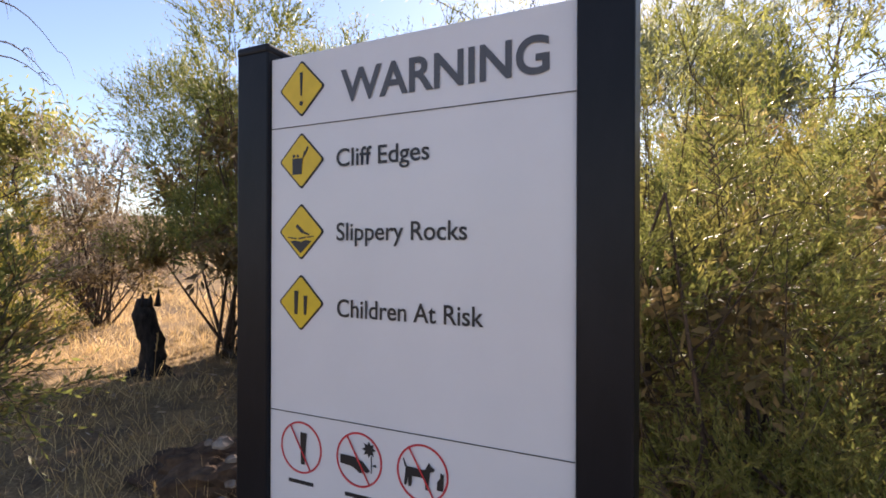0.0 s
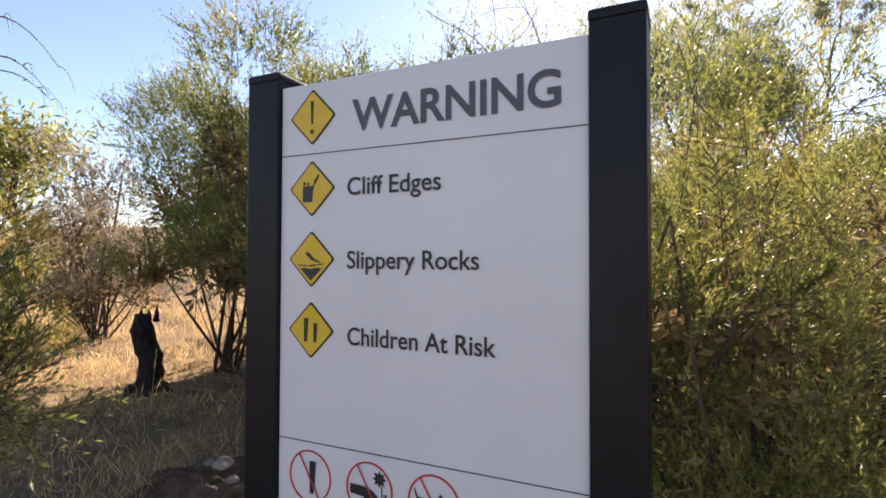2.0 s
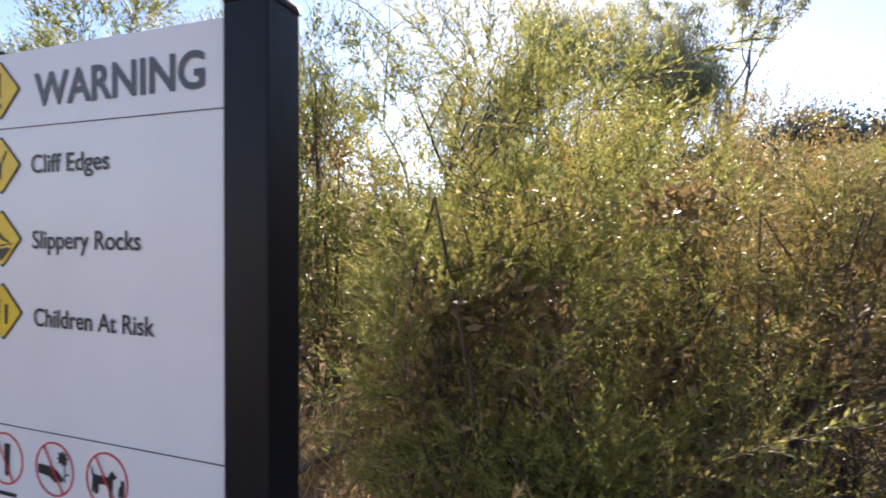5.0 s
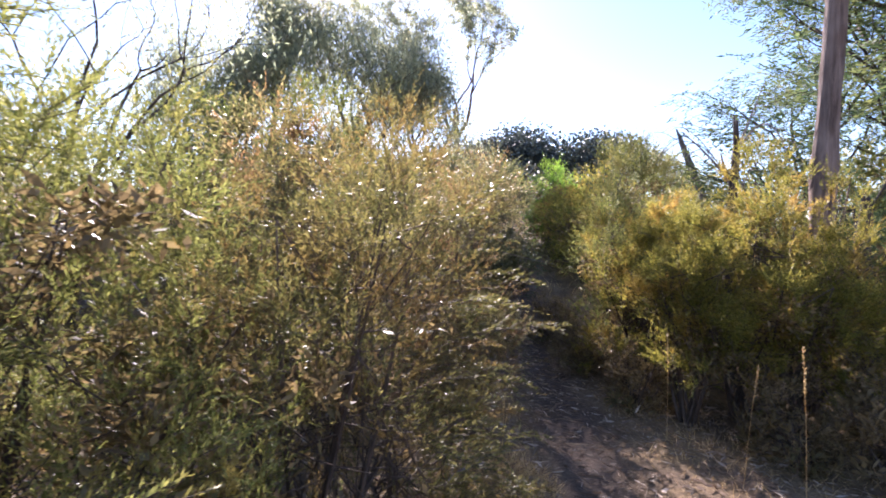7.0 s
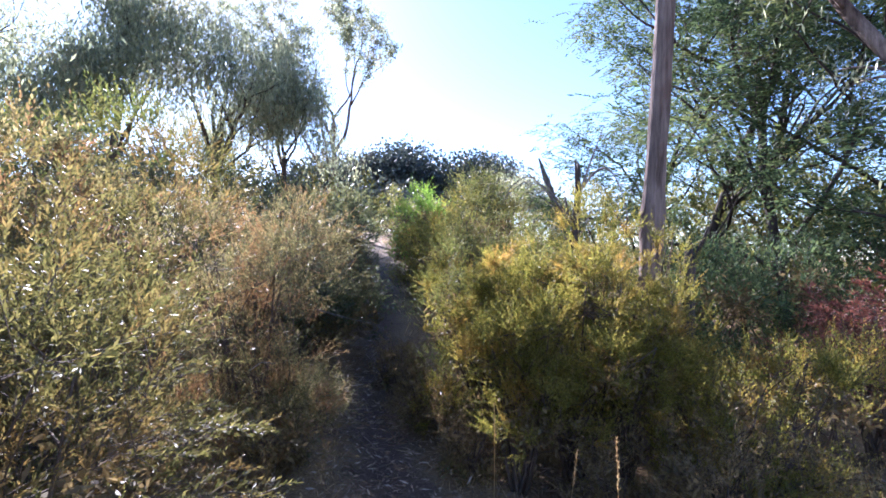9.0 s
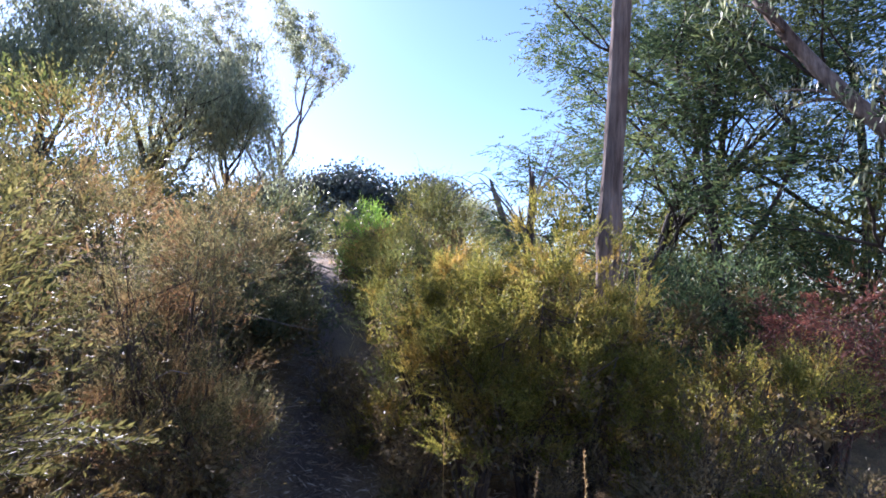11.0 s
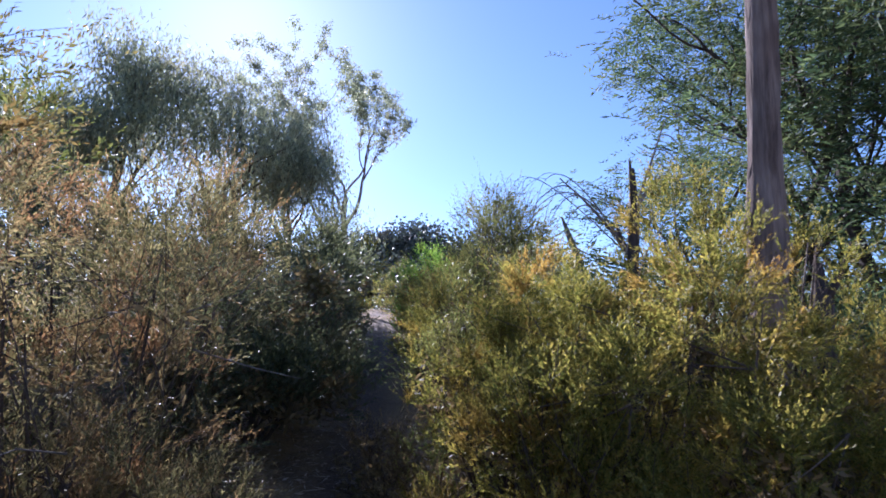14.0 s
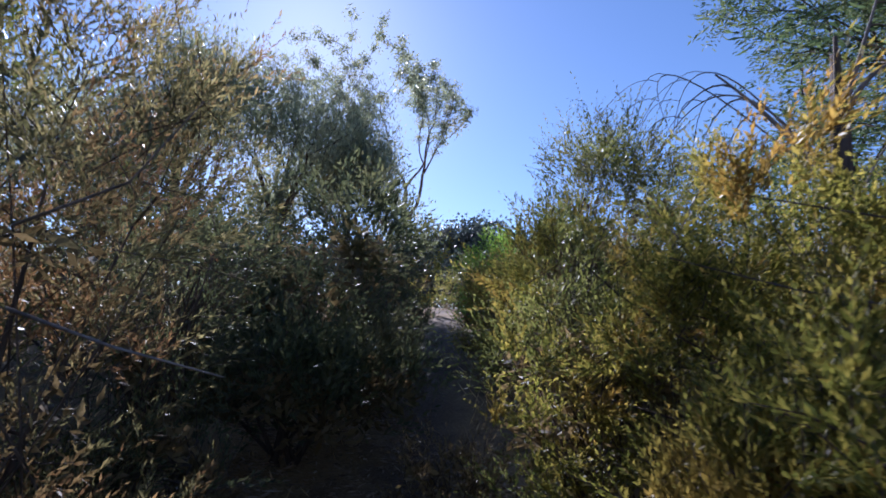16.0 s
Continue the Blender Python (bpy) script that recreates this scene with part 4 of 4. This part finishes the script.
# dirt mound with stones
def lump(name, x, y, z, size, mat, label, category, seed, group="", detail=3, turn=0.0):
    bm = bmesh.new()
    bmesh.ops.create_icosphere(bm, subdivisions=detail, radius=1)
    off = Vector((seed * 3.1, seed * 1.7, 0))
    for v in bm.verts:
        f = 1 + 0.35 * noise.fractal(v.co * 1.6 + off, 0.9, 2.1, 4)
        v.co = Vector((v.co.x * size[0] * f, v.co.y * size[1] * f, max(v.co.z * f, -0.5) * size[2]))
    me = bpy.data.meshes.new(name)
    bm.to_mesh(me)
    bm.free()
    me.materials.append(mat)
    ob = new(name, me)
    ob.matrix_basis = pose(x, y, z, 0, 0, turn)
    return tagged(ob, label, category, group)


lump("soil_mound", -1.29, 2.85, ground_at(-1.29, 2.85), (0.37, 0.27, 0.18), SOIL, "low mound of dark dug soil and roots", "mound", 4, detail=4)
for k, (dx, dy, dz, s) in enumerate(((0.18, -0.12, 0.36, 0.09), (0.3, -0.2, 0.26, 0.06), (0.34, -0.3, 0.12, 0.07), (0.05, -0.1, 0.36, 0.05), (0.3, -0.42, 0.04, 0.06), (-0.3, -0.35, 0.08, 0.05))):
    lump("stone", -1.29 + dx * 0.6, 2.85 + dy * 0.6, ground_at(-1.29 + dx * 0.6, 2.85 + dy * 0.6) + dz * 0.6, (s * 0.6, s * 0.48, s * 0.42), STONE, "small pale stone on a soil mound", "stone", 10 + k, "stones on the mound", 2, 40 * k)

# fallen branches
rng = np.random.default_rng(91)
for x, y, l, a in ((-0.35, 3.0, 0.8, 30), (0.1, 2.65, 0.6, 55), (-0.6, 3.3, 0.7, 10), (-1.8, 5.4, 0.7, 200), (9.0, 0.3, 1.6, 70), (9.6, 0.0, 1.4, 110), (3.7, 2.9, 0.5, 20)):
    e = thing("fallen_branch", (x, y, ground_at(x, y) + 0.02), "dead grey branch lying on dry ground", "branch", "fallen branches", turn=a)
    w = Bag()
    w.tube(bezier(np.array([-l / 2, 0, 0.0]), np.array([0, 0.12, 0.06]), np.array([l / 2, 0, 0.05]), 7), np.linspace(0.028, 0.008, 7), 6)
    for q in range(4):
        s = rng.uniform(-0.3, 0.4) * l
        w.tube(bezier(np.array([s, 0.04, 0.03]), np.array([s + 0.1, 0.1, 0.1]), np.array([s + 0.25, rng.uniform(-0.25, 0.3), rng.uniform(0.03, 0.2)]), 5), np.linspace(0.009, 0.003, 5), 4)
    put("wood", w.mesh("wood", BARK_DEAD), e)


# tall dry grass stalks
def stalk(x, y, tall, seed, tip=None):
    rng = np.random.default_rng(seed)
    e = thing("grass_stalk", (x, y, ground_at(x, y)), "tall dry grass stalk with a thin seed head", "grass", "tall grass stalks")
    bend = rng.normal(size=2) * 0.035 if tip is None else np.array(tip)
    line = bezier(np.zeros(3), np.array([bend[0] * 0.2, bend[1] * 0.2, tall * 0.5]), np.array([bend[0], bend[1], tall]), 7) if tip is None else bezier(np.zeros(3), np.array([0.0, 0.0, tall * 1.45]), np.array([bend[0], bend[1], tall * 0.72]), 7)
    w = Bag()
    w.tube(line, np.linspace(0.0028, 0.0018, 7), 4)
    put("stem", w.mesh("stem", STRAW), e)
    h = Bag()
    s = rng.uniform(0.72, 1.0, 60)
    at = np.stack([np.interp(s, np.linspace(0, 1, 7), line[:, c]) for c in range(3)], -1)
    h.leaves(at, rng.normal(size=(60, 3)) * 0.35 + np.array([0, 0, 1]), 0.022, 0.006, rng)
    put("seed_head", h.mesh("seed_head", STRAW), e)


for k, (x, y, t) in enumerate(((5.59, 2.63, 0.92), (5.4, 1.89, 0.86), (5.18, 1.41, 1.06), (4.05, 2.95, 0.5), (4.2, 3.1, 0.5), (3.85, 2.85, 0.42), (-2.3, 4.1, 0.5), (-1.2, 2.2, 0.4), (0.75, 1.25, 0.75))):
    stalk(x, y, t, 100 + k)

stalk(0.88, 1.05, 1.1, 130, (-0.16, -0.05))
stalk(1.0, 1.2, 0.95, 131, (0.1, -0.1))

# ---- ground cover ----
rng = np.random.default_rng(7)
grass = Bag()


def sow(n, x0, x1, y0, y1, tall, wide, off_track):
    x, y = rng.uniform(x0, x1, n), rng.uniform(y0, y1, n)
    tuft = np.sin(x * 3.1 + 1.3 * np.sin(y * 2.3)) * np.sin(y * 2.7 + np.sin(x * 1.9)) + rng.normal(size=n) * 0.5
    keep = (track_distance(x, y) > off_track) & (tuft > -0.25)
    x, y, tuft = x[keep], y[keep], tuft[keep]
    m = len(x)
    ln = tall * rng.uniform(0.4, 1.2, m) * (0.8 + 0.25 * np.clip(tuft, 0, 1.5))
    grass.leaves(np.stack([x, y, height(x, y) - 0.01], -1), rng.normal(size=(m, 3)) * np.array([0.55, 0.55, 0.1]) + np.array([0, 0, 0.9]), ln, wide, rng)


sow(34000, -7, 1.2, 2.2, 9, 0.21, 0.005, 0.4)
sow(16000, -16, -1, 8, 20, 0.26, 0.012, 0.4)
sow(9000, 0.5, 6.5, 1.0, 5.5, 0.15, 0.004, 0.42)
sow(3000, 3.3, 4.3, 2.2, 3.1, 0.14, 0.004, 0.3)
sow(12000, 0, 22, 6, 26, 0.3, 0.014, 0.5)
sow(6000, -3, 1.5, 0.5, 3, 0.13, 0.004, 0.4)
tagged(new("dry_grass", grass.mesh("dry_grass", STRAW)), "short dry straw-coloured grass over the slope", "grass", kind="stuff")
litter = Bag()
n = 30000
x, y = rng.uniform(-3, 8, n), rng.uniform(-0.5, 9, n)
keep = (track_distance(x, y) < 1.3 + rng.random(n)) | (rng.random(n) < 0.25)
x, y = x[keep], y[keep]
n = len(x)
litter.leaves(np.stack([x, y, height(x, y) + 0.008 + 0.02 * rng.random(n)], -1), rng.normal(size=(n, 3)) * np.array([1, 1, 0.16]), rng.uniform(0.04, 0.13, n), rng.uniform(0.008, 0.022, n), rng)
m = 2600
x, y = rng.uniform(0, 8, m), rng.uniform(-0.3, 9, m)
litter.leaves(np.stack([x, y, height(x, y) + 0.012], -1), rng.normal(size=(m, 3)) * np.array([1, 1, 0.1]), rng.uniform(0.1, 0.32, m), rng.uniform(0.006, 0.014, m), rng)
tagged(new("leaf_litter", litter.mesh("leaf_litter", LITTER)), "fallen dry gum leaves and bark scraps on the track", "leaf litter", kind="stuff")

# ---- distant woods ----
far = Bag()
for k in range(230):
    a, d = (rng.uniform(-0.9, 1.9) if k < 170 else rng.uniform(0, 2 * math.pi)), rng.uniform(36, 85)
    x, y = 3 + d * math.sin(a), 4 + d * math.cos(a)
    top = rng.uniform(4.0, 7.0)
    m = 560 if 0.0 < a < 1.1 else 150
    if k < 24:
        x = rng.uniform(32, 47)
        y, top, m = 84 - x + rng.uniform(-4, 4), rng.uniform(11.0, 13.0) - 0.35 * abs(x - 39), 4200
    q = unit(rng.normal(size=(m, 3))) * rng.uniform(0.2, 0.94, (m, 1)) * np.array([top * 0.5, top * 0.5, top * 0.42])
    far.leaves(np.array([x, y, ground_at(x, y) + top * 0.55]) + q, rng.normal(size=(m, 3)), top * rng.uniform(0.04, 0.075, m) * (0.6 if k < 24 else 1), top * rng.uniform(0.025, 0.05, m) * (0.6 if k < 24 else 1), rng)
tagged(new("far_woods", far.mesh("far_woods", LEAF_FAR)), "hazy dark-green woods along the far hills", "trees", kind="stuff")
